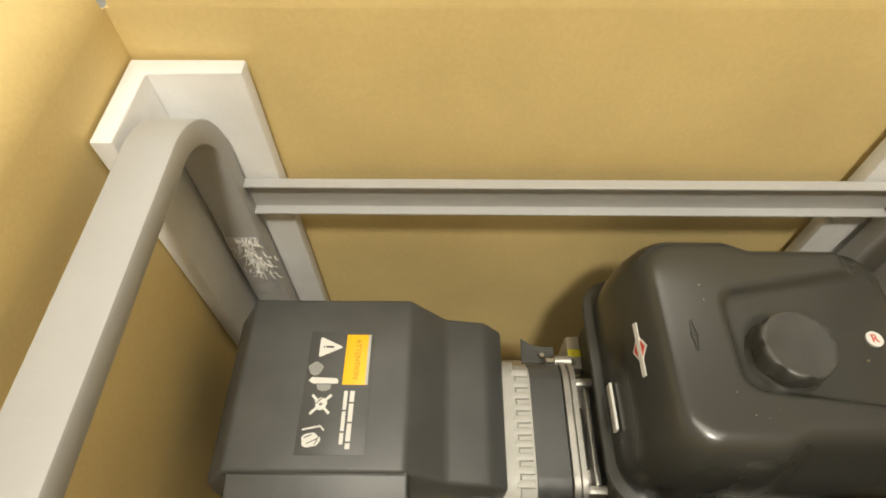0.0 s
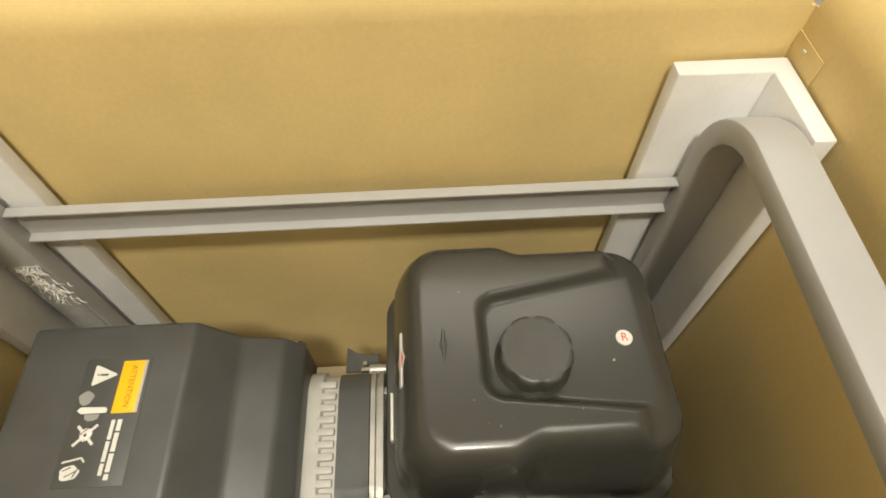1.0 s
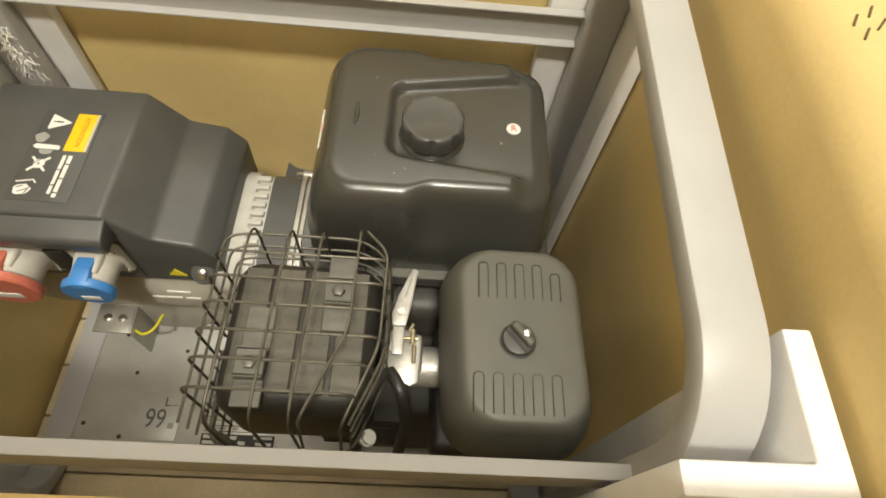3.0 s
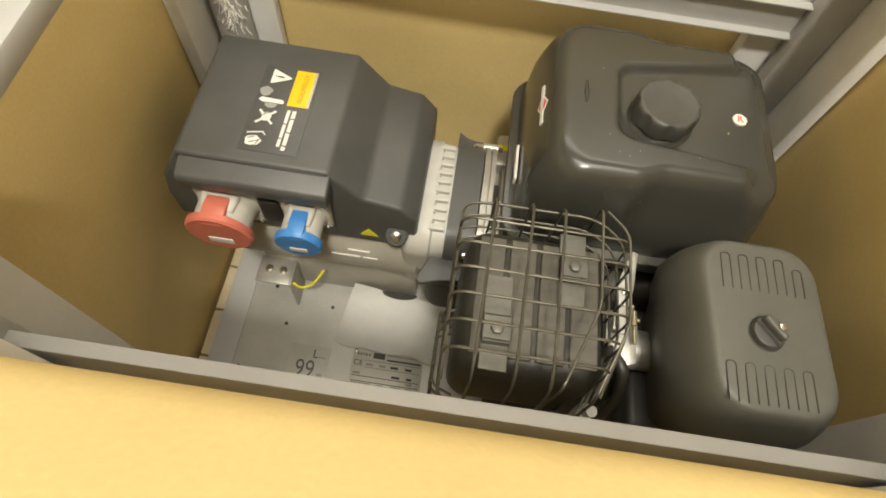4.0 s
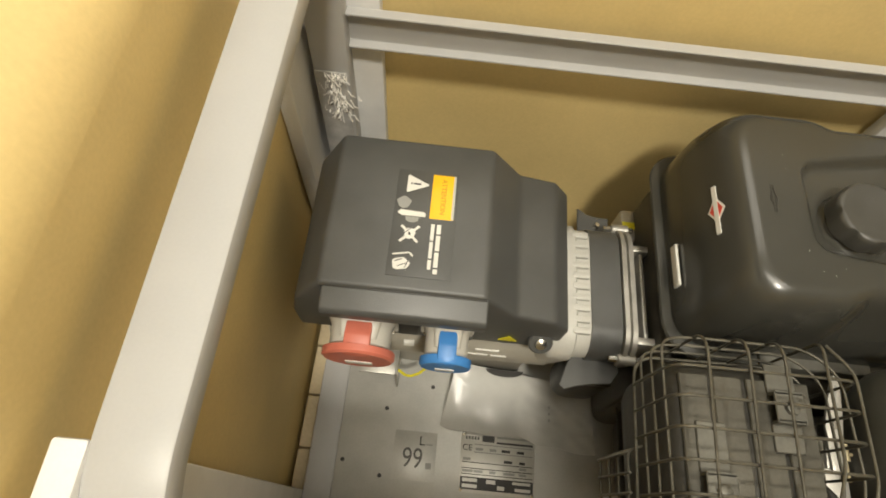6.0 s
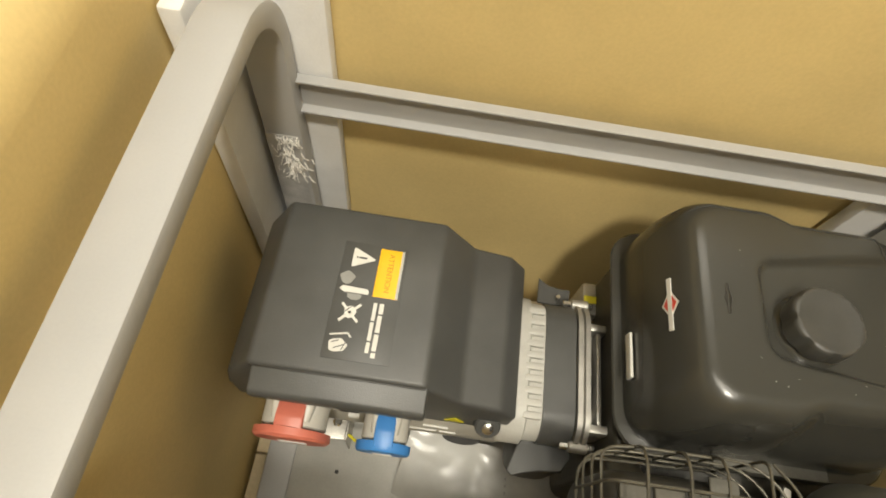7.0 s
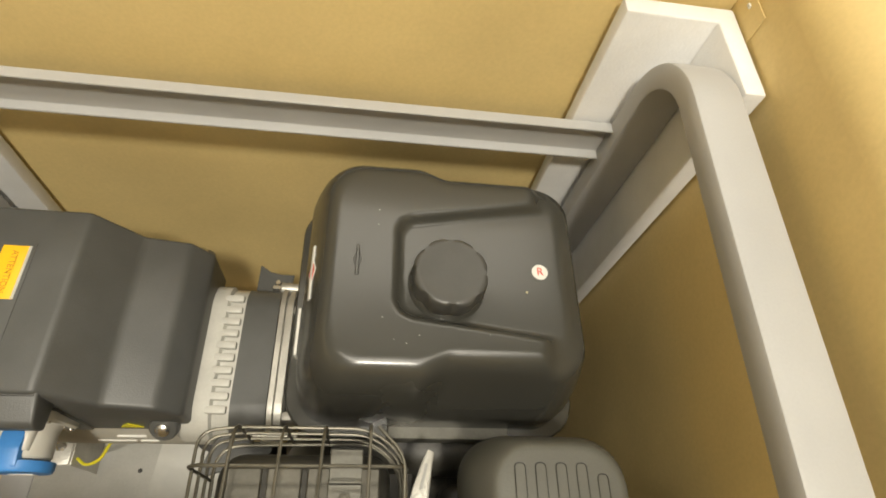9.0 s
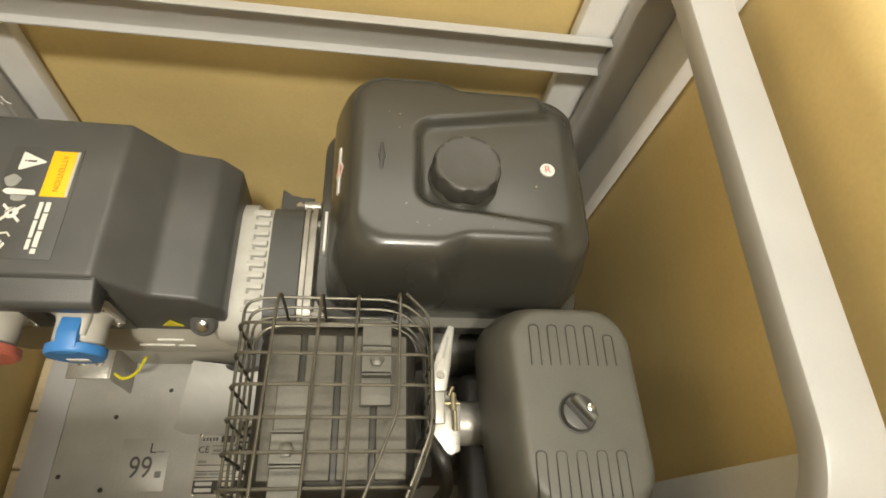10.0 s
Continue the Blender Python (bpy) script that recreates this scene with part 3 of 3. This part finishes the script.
    s = part(name, put(loft([[(x, y2, -0.004) for x, y2 in rrect(0, 0, half, half, 0.006, 4)], [(x, y2, 0.005) for x, y2 in rrect(0, 0, half, half, 0.006, 4)], [(x, y2, 0.007) for x, y2 in rrect(0, 0, half - 0.002, half - 0.002, 0.006, 4)]])), WHITEPL, gen, label)
    part("barrel", put(turned([(0.005, r * 0.98), (0.015, r * 0.86), (0.036, r * 0.86), (0.038, r * 0.8)], (0, 0, 0), (0, 0, 1), 36)), WHITEPL, s)
    part("hood", put(loft([[(x, y2, 0.004) for x, y2 in rrect(0, half * 0.55, r * 0.62, half * 0.35, 0.005, 4)], [(x, y2, 0.032) for x, y2 in rrect(0, half * 0.5, r * 0.5, half * 0.32, 0.005, 4)]])), WHITEPL, s)
    part("lid", put(turned([(0.039, r * 0.9), (0.040, r * 1.02), (0.047, r * 1.02), (0.0495, r * 0.95)], (0, 0, 0), (0, 0, 1), 44)), mat, s)
    hinge = prism([(half * 0.55, 0.012), (half * 0.86, 0.014), (half * 0.98, 0.030), (half * 0.92, 0.046), (r * 0.7, 0.051), (r * 0.55, 0.046)], "x", -r * 0.36, r * 0.36, 0.002, 2)
    part("hinge_tab", put(hinge), mat, s)
    part("lid_label", put(box(-r * 0.38, r * 0.38, -r * 0.55, -r * 0.2, 0.0488, 0.0503, 0.0003)), WHITEINK, s, "small white label")
    for sx in (-1, 1):
        for sy in (-1, 1):
            part("screw", put(turned([(0.006, 0.0036), (0.0085, 0.0033), (0.009, 0.002)], (sx * (half - 0.006), sy * (half - 0.006), 0), (sx * (half - 0.006), sy * (half - 0.006), 1), 12)), CHROME, s)


SOCKET_UP = -3
socket(-0.040, 0.323, 0.0385, 0.0385, RED, "red_socket", "red and white three-phase power socket")
socket(0.054, 0.325, 0.0300, 0.0275, BLUE, "blue_socket", "blue and white power socket")
for z in (0.222, 0.229):
    part("print_bar", box(0.004, 0.017, 0.1985, 0.206, z, z + 0.003), WHITEINK, body)
part("breaker", box(-0.0005, 0.0225, 0.190, 0.203, 0.30, 0.345, 0.002), BLACK, gen, "black breaker switch")

# earthing bracket with its wire
eb = part("earth_bracket", join(box(-0.062, -0.008, 0.190, 0.235, 0.084, 0.088, 0.001), box(-0.008, -0.005, 0.190, 0.235, 0.0, 0.088, 0.001)), ALU, gen, "bent zinc earthing bracket")
for x in (-0.044, -0.022):
    part("screw", turned([(0, 0.007), (0.003, 0.0068), (0.005, 0.004)], (x, 0.213, 0.088), (x, 0.213, 1), 6), CHROME, eb)
part("earth_wire", tube(rounded_path([(-0.004, 0.200, 0.075), (0.010, 0.19, 0.082), (0.03, 0.195, 0.092), (0.045, 0.215, 0.11)], 0.02, 6), 0.0020, 8), YELLOW, gen, "yellow and green earth wire")


# fuel tank
def tank():
    cx, cy, hx, hy = 0.430, 0.311, 0.138, 0.124
    top = 0.4775
    n = 18
    # lower pan, sloping side, tight shoulder
    stages = [(0.012, 0.332), (0.005, 0.340), (0.003, 0.350), (0.0035, 0.362), (0.0045, 0.39), (0.006, 0.415), (0.008, 0.432), (0.0115, 0.451), (0.0155, 0.4620), (0.0200, 0.4698), (0.0255, 0.4751), (0.0305, 0.4771), (0.035, 0.4775)]

    def shape(x, y, z):
        up = smooth(0.385, 0.45, z)
        k = smooth(0.400, 0.432, x) * up
        y2 = cy + (y - cy) * (1 - 0.10 * k)
        # pressed panel round the filler, open to the far end
        w = 0.049 + 0.027 * (x - 0.380) / 0.17
        yc = 0.306 + 0.004 * (x - 0.38) / 0.16
        d = max(0.380 - x, abs(y2 - yc) - w)
        ax, ay = 0.380 + 0.018 - x, abs(y2 - yc) - (w - 0.018)
        if ax > 0 and ay > 0:
            d = math.hypot(ax, ay) - 0.018
        depth = 0.0100 * (1 - smooth(-0.008, 0.001, d)) * smooth(top - 0.02, top - 0.004, z)
        depth = max(depth, 0.0095 * smooth(0.509, 0.526, x) * smooth(top - 0.02, top - 0.004, z))
        edge = smooth(0.548, 0.572, x)
        x = x + 0.006 * smooth(0.40, 0.47, z) * (1 - smooth(0.30, 0.37, x))
        return (x, y2, z - depth - 0.003 * edge * up)

    rings = []
    for inset, z in stages:
        rings.append([shape(x, y, z) for x, y in dense(rrect(cx, cy, hx - inset, hy - inset, 0.040 - inset * 0.2, n), 240)])
    ihx, ihy = hx - stages[-1][0], hy - stages[-1][0]
    steps = 34
    for k in range(1, steps + 1):
        f = 1 - k / (steps + 0.3)
        rings.append([shape(x, y, top + 0.0012 * (1 - f)) for x, y in dense(rrect(cx, cy, ihx * f, ihy * f, (0.040 - 0.007) * f, n), 240)])
    t = part("fuel_tank", loft(rings), TANK, gen, "glossy black steel fuel tank with pressed filler panel", 60)
    # seam flange round the waist
    fl = [[(x, y, z) for x, y in rrect(cx, cy, hx + e, hy + e, 0.042, n)] for e, z in ((-0.006, 0.3470), (0.006, 0.3475), (0.0075, 0.3495), (0.006, 0.3515), (-0.006, 0.3525))]
    part("seam", loft(fl), TANK, t)
    # filler cap with grips
    c = Vector((0.4275, 0.2915, 0.4675))
    part("filler_neck", turned([(0, 0.036), (0.004, 0.035), (0.008, 0.030), (0.016, 0.030)], c - Vector((0, 0, 0.003)), c + Vector((0, 0, 1)), 40), TANK, t)
    rings = []
    for z, s in ((0.008, 0.94), (0.009, 1.0), (0.024, 0.985), (0.0275, 0.96), (0.029, 0.90), (0.029, 0.80), (0.0282, 0.70), (0.0286, 0.3)):
        ring = []
        for i in range(96):
            a = 2 * math.pi * i / 96
            r = 0.0335 * s
            if z < 0.0285 and s > 0.85:
                r *= 1 - 0.055 * (0.5 + 0.5 * math.cos(8 * a)) ** 3
            ring.append((c.x + r * math.cos(a), c.y + r * math.sin(a), c.z + z))
        rings.append(ring)
    part("filler_cap", loft(rings), CAP, t, "ribbed black filler cap", 45)
    # sticker, dot, badge
    part("sticker", rod((0.515, 0.309, 0.4676), (0.515, 0.309, 0.4694), 0.0076, seg=28), WHITEINK, t, "round white sticker with a red letter")
    letters("R", 0.0112, pose(0.515, 0.309, 0.4698), REDINK, "print", t)
    part("dot", rod((0.501, 0.288, 0.4672), (0.501, 0.288, 0.4690), 0.0011, seg=10), BRASS, t)
    m = pose(0.3078, 0.307, 0.447, 0, -70, 0)
    part("badge", moved(prism([(-0.0105, 0), (0, -0.0155), (0.0105, 0), (0, 0.0155)], "z", -0.001, 0.0010), m), WHITEINK, t, "red and white diamond badge")
    part("badge_centre", moved(prism([(-0.0078, 0), (0, -0.0120), (0.0078, 0), (0, 0.0120)], "z", -0.001, 0.0014), m), REDINK, t)
    part("badge_band", moved(prism([(-0.0026, -0.027), (0.0026, -0.027), (0.0026, 0.027), (-0.0026, 0.027)], "z", -0.001, 0.0018), m), WHITEINK, t)
    emboss = join(tube([Vector(p) for p in ((0.3440, 0.3075, 0.4778), (0.3475, 0.3190, 0.4778), (0.3510, 0.3075, 0.4778), (0.3475, 0.2960, 0.4778))], 0.00045, 6, True),
                  tube([Vector(p) for p in ((0.3462, 0.2925, 0.4778), (0.3462, 0.3225, 0.4778), (0.3488, 0.3225, 0.4778), (0.3488, 0.2925, 0.4778))], 0.00045, 6, True))
    part("embossed_mark", emboss, BLACK, t)
    rnd = random.Random(5)
    dust = bmesh.new()
    for k in range(9):
        bmesh.ops.create_icosphere(dust, subdivisions=1, radius=rnd.uniform(0.0002, 0.0004), matrix=pose(rnd.uniform(0.335, 0.375) if k < 4 else rnd.uniform(0.38, 0.47), rnd.uniform(0.24, 0.37) if k < 4 else rnd.uniform(0.232, 0.246), 0.4782))
    tagged(part("dust", dust, WHITEINK, t), "", "", "", "stuff")
    part("side_label", box(0.2915, 0.2945, 0.250, 0.298, 0.372, 0.384, 0.0004), WHITEINK, t)
    part("tank_bracket", prism([(0.179, 0.356), (0.192, 0.356), (0.192, 0.336), (0.179, 0.336)], "x", 0.385, 0.505, 0.001, 1), CLIP, gen, "bare metal tank bracket")


tank()


# engine
def engine():
    e = part("engine_block", box(0.305, 0.57, 0.16, 0.40, 0.005, 0.30, 0.02, 3), ENGINE, gen, "black engine block")
    part("cylinder", box(0.33, 0.56, 0.05, 0.162, 0.03, 0.24, 0.015, 3), ENGINE, gen)
    part("fan_housing", box(0.297, 0.312, 0.17, 0.41, 0.06, 0.32, 0.006, 3), ENGINE, gen)
    for k in range(7):
        part("cooling_fin", box(0.31, 0.42, 0.04, 0.17, 0.12 + k * 0.022, 0.124 + k * 0.022, 0.0012, 1), ENGINE, e)
    part("recoil_cover", turned([(0, 0.11), (0.02, 0.105), (0.03, 0.08)], (0.555, 0.28, 0.2), (1, 0.28, 0.2), 40), ENGINE, e)
    # carburettor, lever, linkage
    c = part("carburettor", join(box(0.402, 0.432, 0.07, 0.112, 0.30, 0.362, 0.006), rod((0.42, 0.085, 0.33), (0.47, 0.085, 0.33), 0.022)), ALU, gen, "bare aluminium carburettor")
    part("choke_lever", prism([(0.3995, 0.098), (0.4130, 0.098), (0.4175, 0.120), (0.4205, 0.145), (0.4225, 0.158), (0.4170, 0.1605), (0.4110, 0.148), (0.4035, 0.128), (0.3985, 0.110)], "z", 0.412, 0.416, 0.0012, 2), ALU, c, "pale grey choke lever")
    part("lever_slot", prism([(0.4095, 0.128), (0.4120, 0.128), (0.4170, 0.148), (0.4150, 0.149)], "z", 0.4158, 0.4164), GREYINK, c)
    part("lever_shaft", box(0.4005, 0.4120, 0.070, 0.100, 0.4085, 0.4125, 0.0015, 2), ALU, c)
    part("lever_screw", turned([(0, 0.004), (0.002, 0.0036)], (0.408, 0.112, 0.416), (0.408, 0.112, 1), 12), CHROME, c)
    part("lever_plate", prism([(0.398, 0.075), (0.409, 0.075), (0.411, 0.101), (0.401, 0.101)], "z", 0.405, 0.409, 0.0012, 2), ALU, c)
    part("linkage", join(rod((0.408, 0.089, 0.405), (0.426, 0.089, 0.405), 0.0017, seg=10), rod((0.4205, 0.083, 0.405), (0.4205, 0.098, 0.405), 0.0030, seg=10), rod((0.4225, 0.066, 0.40), (0.4225, 0.084, 0.40), 0.0021, seg=10), rod((0.4165, 0.096, 0.404), (0.4205, 0.104, 0.404), 0.0020, seg=10)), BRASS, c, "brass linkage")
    part("heat_shield", prism([(0.396, 0.058), (0.420, 0.046), (0.428, 0.050), (0.430, 0.092), (0.420, 0.104), (0.398, 0.102)], "z", 0.386, 0.391, 0.0015, 2), ALU, gen, "bright metal shield")
    part("fuel_hose", tube(rounded_path([(0.395, 0.055, 0.40), (0.385, 0.035, 0.415), (0.372, 0.01, 0.37), (0.365, -0.01, 0.25)], 0.02, 6), 0.0062, 10), BLACK, gen, "black rubber hose")
    part("breather_hose", tube(rounded_path([(0.40, 0.06, 0.39), (0.412, 0.04, 0.40), (0.42, 0.02, 0.36), (0.41, 0.0, 0.24)], 0.02, 6), 0.0062, 10), BLACK, gen, "black rubber hose")
    part("spark_lead_cap", join(rod((0.38, 0.005, 0.34), (0.384, 0.0, 0.372), 0.008), rod((0.384, 0, 0.372), (0.386, -0.002, 0.385), 0.0055)), BELL, gen, "pale ceramic plug cap")


engine()


def air_filter():
    rings = []
    def outline(inset, z, bulge=0.0):
        pts = []
        for x, y in rrect(0.514, 0.0765, 0.0700 - inset, 0.0955 - inset, 0.036 - inset * 0.3, 10):
            # the outer side leans in towards the back
            if x > 0.517:
                x -= 0.04 * max(0, y - 0.06)
            else:
                x += 0.05 * max(0, 0.12 - y)
            pts.append((x, y, z))
        return pts
    for inset, z in ((0.024, 0.30), (0.014, 0.35), (0.003, 0.385), (0.0, 0.402), (0.002, 0.425), (0.006, 0.445), (0.0105, 0.460), (0.0145, 0.4690), (0.0168, 0.4719), (0.0190, 0.4732), (0.0225, 0.4736)):
        rings.append(outline(inset, z))
    rings.append([(0.506 + (x - 0.506) * 0.1, 0.07 + (y - 0.07) * 0.1, 0.4745) for x, y, z in rings[-1]])
    f = part("air_filter_cover", loft(rings), FILTER, gen, "dark grey plastic air filter cover", 60)
    for x0, y0, y1, far in ((0.4765, 0.106, 0.1415, True), (0.4720, 0.004, 0.038, True)):
        for k in range(5):
            x = x0 + k * 0.0164
            end = y1 - (0.008 * max(0, k - 3) if y0 > 0.1 else 0)
            part("slot", tube(rounded_path([(x, y0, 0.4738), (x, end, 0.4736), (x + 0.0085, end, 0.4736), (x + 0.0085, y0, 0.4738)], 0.004, 4), 0.00062, 6), BLACK, f)
    # black disc in place of the shaded recess round the knob
    part("knob_recess_shade", turned([(0, 0.0162), (0.0008, 0.0160), (0.0010, 0.0150)], (0.510, 0.0665, 0.4738), (0.510, 0.0665, 1), 36), BLACK, f)
    knob = part("knob", turned([(0, 0.0145), (0.005, 0.0145), (0.0068, 0.0136), (0.0072, 0.0124)], (0.510, 0.0665, 0.4738), (0.510, 0.0665, 1), 36), CAP, f, "dark round wing knob")
    # black bar in place of the shade in the knob's groove
    part("groove_shade", moved(box(-0.0138, 0.0138, -0.0016, 0.0016, 0, 0.0077, 0.0004, 1), pose(0.5075, 0.0645, 0.4738, 0, 0, -50)), BLACK, knob)
    part("grip", moved(box(-0.0125, 0.0125, -0.0036, 0.0036, 0, 0.0125, 0.0026, 3), pose(0.5125, 0.0690, 0.4762, 0, 0, -50)), FILTER, knob)
    part("stud", turned([(0, 0.0032), (0.004, 0.003), (0.0045, 0.001)], (0.5150, 0.0680, 0.4870), (0.5150, 0.0680, 1), 12), CHROME, knob)
    part("filter_base", box(0.445, 0.565, 0.0, 0.145, 0.26, 0.31, 0.012, 3), BLACK, gen, "black air filter base")


air_filter()


def muffler():
    rings = []
    for inset, z in ((0.012, 0.30), (0.003, 0.312), (0.0, 0.33), (0.0, 0.405), (0.003, 0.420), (0.010, 0.429), (0.018, 0.432)):
        rings.append([(x, y, z) for x, y in rrect(0.316, 0.082, 0.070 - inset, 0.074 - inset, 0.02, 6)])
    m = part("muffler", loft(rings), MUFFBODY, gen, "dark steel muffler box")
    for cx, cy, reach in ((0.349, 0.116, 0.040), (0.281, 0.044, 0.056)):
        part("clip", join(box(cx - 0.013, cx + 0.013, cy - 0.012, cy + 0.014, 0.444, 0.4465, 0.0008, 1), box(cx - 0.013, cx + 0.013, cy + 0.014, cy + reach, 0.434, 0.437, 0.0008, 1),
                          box(cx - 0.013, cx + 0.013, cy - 0.036, cy - 0.012, 0.434, 0.437, 0.0008, 1), box(cx - 0.012, cx + 0.012, cy + 0.012, cy + 0.0145, 0.434, 0.4465), box(cx - 0.012, cx + 0.012, cy - 0.0125, cy - 0.010, 0.434, 0.4465)), CLIP, m, "pressed steel clip")
        part("bolt", turned([(0, 0.0062), (0.004, 0.006), (0.005, 0.004)], (cx, cy, 0.4465), (cx, cy, 1), 6), CLIP, m)
    for k in range(4):
        x = 0.258 + k * 0.0305
        part("panel", box(x, x + 0.0265, 0.022, 0.142, 0.4305, 0.4345, 0.0012, 1), MUFF, m)
    part("exhaust_pipe", rod((0.30, 0.14, 0.36), (0.32, 0.20, 0.26), 0.018), MUFF, gen)
    # wire guard
    g = part("muffler_guard", tube(rounded_path([(0.237, -0.014, 0.372), (0.237, 0.166, 0.385), (0.372, 0.169, 0.385), (0.396, 0.146, 0.385), (0.398, 0.056, 0.385), (0.368, -0.020, 0.372)], 0.022, 6, True), 0.0016, 8, True), WIRE, gen, "black wire guard over the muffler")
    top = 0.476
    def wire(pts, r=0.024):
        part("wire", tube(rounded_path(pts, r, 5), 0.00135, 8), WIRE, g)
    # long wires run over the top and turn down behind
    for x in (0.2665, 0.3015, 0.3320):
        wire([(x - 0.006, -0.016, 0.39), (x - 0.006, -0.012, top), (x, 0.169, top), (x, 0.169, 0.385)])
    wire([(0.328, -0.014, 0.39), (0.334, -0.010, top), (0.3655, 0.068, top), (0.3665, 0.169, top), (0.3665, 0.169, 0.385)], 0.012)
    wire([(0.362, -0.018, 0.38), (0.366, -0.010, 0.46), (0.392, 0.056, top - 0.004), (0.393, 0.146, top - 0.004), (0.372, 0.167, top - 0.004)], 0.012)
    # cross wires turn down at both sides
    for k in range(6):
        y = 0.138 - k * 0.0248
        right = 0.395 if y > 0.058 else 0.395 - (0.058 - y) * 0.42
        wire([(0.236, y, 0.385), (0.236, y, top - 0.003), (right, y, top - 0.003), (right + 0.002, y, 0.385)], 0.016)
    # levels behind and on the sides
    for z in (0.452, 0.428, 0.404):
        wire([(0.2365, -0.010, z), (0.2365, 0.165, z), (0.262, 0.169, z), (0.368, 0.169, z), (0.395, 0.147, z), (0.397, 0.056, z), (0.372, -0.006, z)], 0.018)
    # small side cage below
    for z in (0.372, 0.345, 0.318, 0.290):
        wire([(0.252, -0.004, z), (0.231, 0.004, z), (0.231, 0.078, z), (0.252, 0.086, z)], 0.008)
    for k in range(5):
        y = 0.006 + k * 0.0175
        wire([(0.2305, y, 0.285), (0.2305, y, 0.378)], 0.001)


muffler()


# ---------------------------------------------------------------- loose things
def sleeve():
    """A crumpled clear sleeve with a sheet of paper inside."""
    corners = [Vector((0.068, 0.137, 0.006)), Vector((0.312, 0.112, 0.008)), Vector((0.303, 0.212, 0.02)), Vector((0.086, 0.232, 0.036))]
    nu, nv = 40, 22
    bm = bmesh.new()
    grid = []
    for j in range(nv + 1):
        row = []
        for i in range(nu + 1):
            s, t = i / nu, j / nv
            p = corners[0] * (1 - s) * (1 - t) + corners[1] * s * (1 - t) + corners[2] * s * t + corners[3] * (1 - s) * t
            k = smooth(0.45, 0.9, s)
            p.z += 0.009 * (0.12 + k) * abs(noise.noise(Vector((p.x * 16, p.y * 12, 2.0)))) + 0.004 * (0.2 + k) * abs(noise.noise(Vector((p.x * 45 + p.y * 30, p.y * 38, 5.0))))
            p.y += 0.012 * noise.noise(Vector((s * 5, 0, 7))) * (1 - t)
            p.z = max(p.z, 0.0035)
            row.append(p)
        grid.append(row)
    upper = [[bm.verts.new(p) for p in row] for row in grid]
    lower = [[bm.verts.new(p - Vector((0, 0, 0.0015))) for p in row] for row in grid]
    for j in range(nv):
        for i in range(nu):
            bm.faces.new((upper[j][i], upper[j][i + 1], upper[j + 1][i + 1], upper[j + 1][i]))
            bm.faces.new((lower[j + 1][i], lower[j + 1][i + 1], lower[j][i + 1], lower[j][i]))
    rim = [(0, i) for i in range(nu)] + [(j, nu) for j in range(nv)] + [(nv, i) for i in range(nu, 0, -1)] + [(j, 0) for j in range(nv, 0, -1)]
    for (a, b), (c, d) in zip(rim, rim[1:] + rim[:1]):
        bm.faces.new((upper[c][d], upper[a][b], lower[a][b], lower[c][d]))
    ob = new("document_sleeve", finish(bm, "document_sleeve", BAG, 70))
    tagged(ob, "crumpled clear plastic document sleeve lying on the base plate", "plastic sleeve")
    notch = prism([(0.163 + 0.030 * math.cos(a * math.pi / 12), 0.2265 - 0.011 * math.sin(a * math.pi / 12)) for a in range(13)], "z", 0.0315, 0.0335)
    hang(new("thumb_notch", finish(notch, "thumb_notch", DARKINK)), ob)
    for k in range(5):
        y = 0.155 + k * 0.010
        b = new("print_bar", finish(box(0.2365, 0.2390, y, y + 0.004, 0.0195, 0.0207), "print_bar", GREYINK))
        hang(b, ob)


sleeve()


def torn_foam():
    """White torn shreds stuck on the worn corner post."""
    rnd = random.Random(8)
    bm = bmesh.new()
    for k in range(120):
        z = 0.428 - 0.075 * rnd.random() ** 1.3
        x = rnd.gauss(-0.102, 0.0075)
        p = Vector((x, 0.4458, z))
        d = Vector((rnd.uniform(-0.5, 0.5), -0.10, rnd.uniform(-1.0, -0.3))).normalized() * rnd.uniform(0.004, 0.015)
        mid = p + d * 0.5 + Vector((0, -rnd.uniform(0.0005, 0.003), rnd.uniform(-0.002, 0.002)))
        piece = tube([p, mid, p + d], rnd.uniform(0.0003, 0.0008), 4)
        bm = join(bm, piece)
    ob = new("foam_shreds", finish(bm, "foam_shreds", SCRATCH))
    tagged(ob, "torn white foam shreds clinging to the frame post", "foam shreds", "", "stuff")


torn_foam()


def foam_film():
    """A thin torn foam film round the rear post, below its upper end."""
    bm = box(-0.1265, -0.0895, 0.4462, 0.4478, 0.16, 0.428, 0.0006, 1)
    ob = new("foam_film", finish(bm, "foam_film", FILM))
    tagged(ob, "worn white foam film wrapped round the rear post", "foam film")


foam_film()


def staples():
    """Dark staple marks in the flap of the box."""
    rnd = random.Random(3)
    c, s = math.cos(radians(FLAP)), math.sin(radians(FLAP))
    for u, v, a in ((-0.001, 0.197, 62), (0.007, 0.198, 62), (0.001, 0.183, 58), (0.009, 0.185, 45)):
        bm = moved(box(-0.0042, 0.0042, -0.0007, 0.0007, -0.002, 0.0012, 0.0003, 1), pose(BX1 + 0.0161 + u * c, v, CREASE + 0.0398 + u * s, 0, -FLAP, 0) @ pose(0, 0, 0, 0, 0, a))
        ob = new("staple_mark", finish(bm, "staple_mark", STAPLE))
        tagged(ob, "dark staple mark in the cardboard flap", "staple", "staples in the flap")


staples()
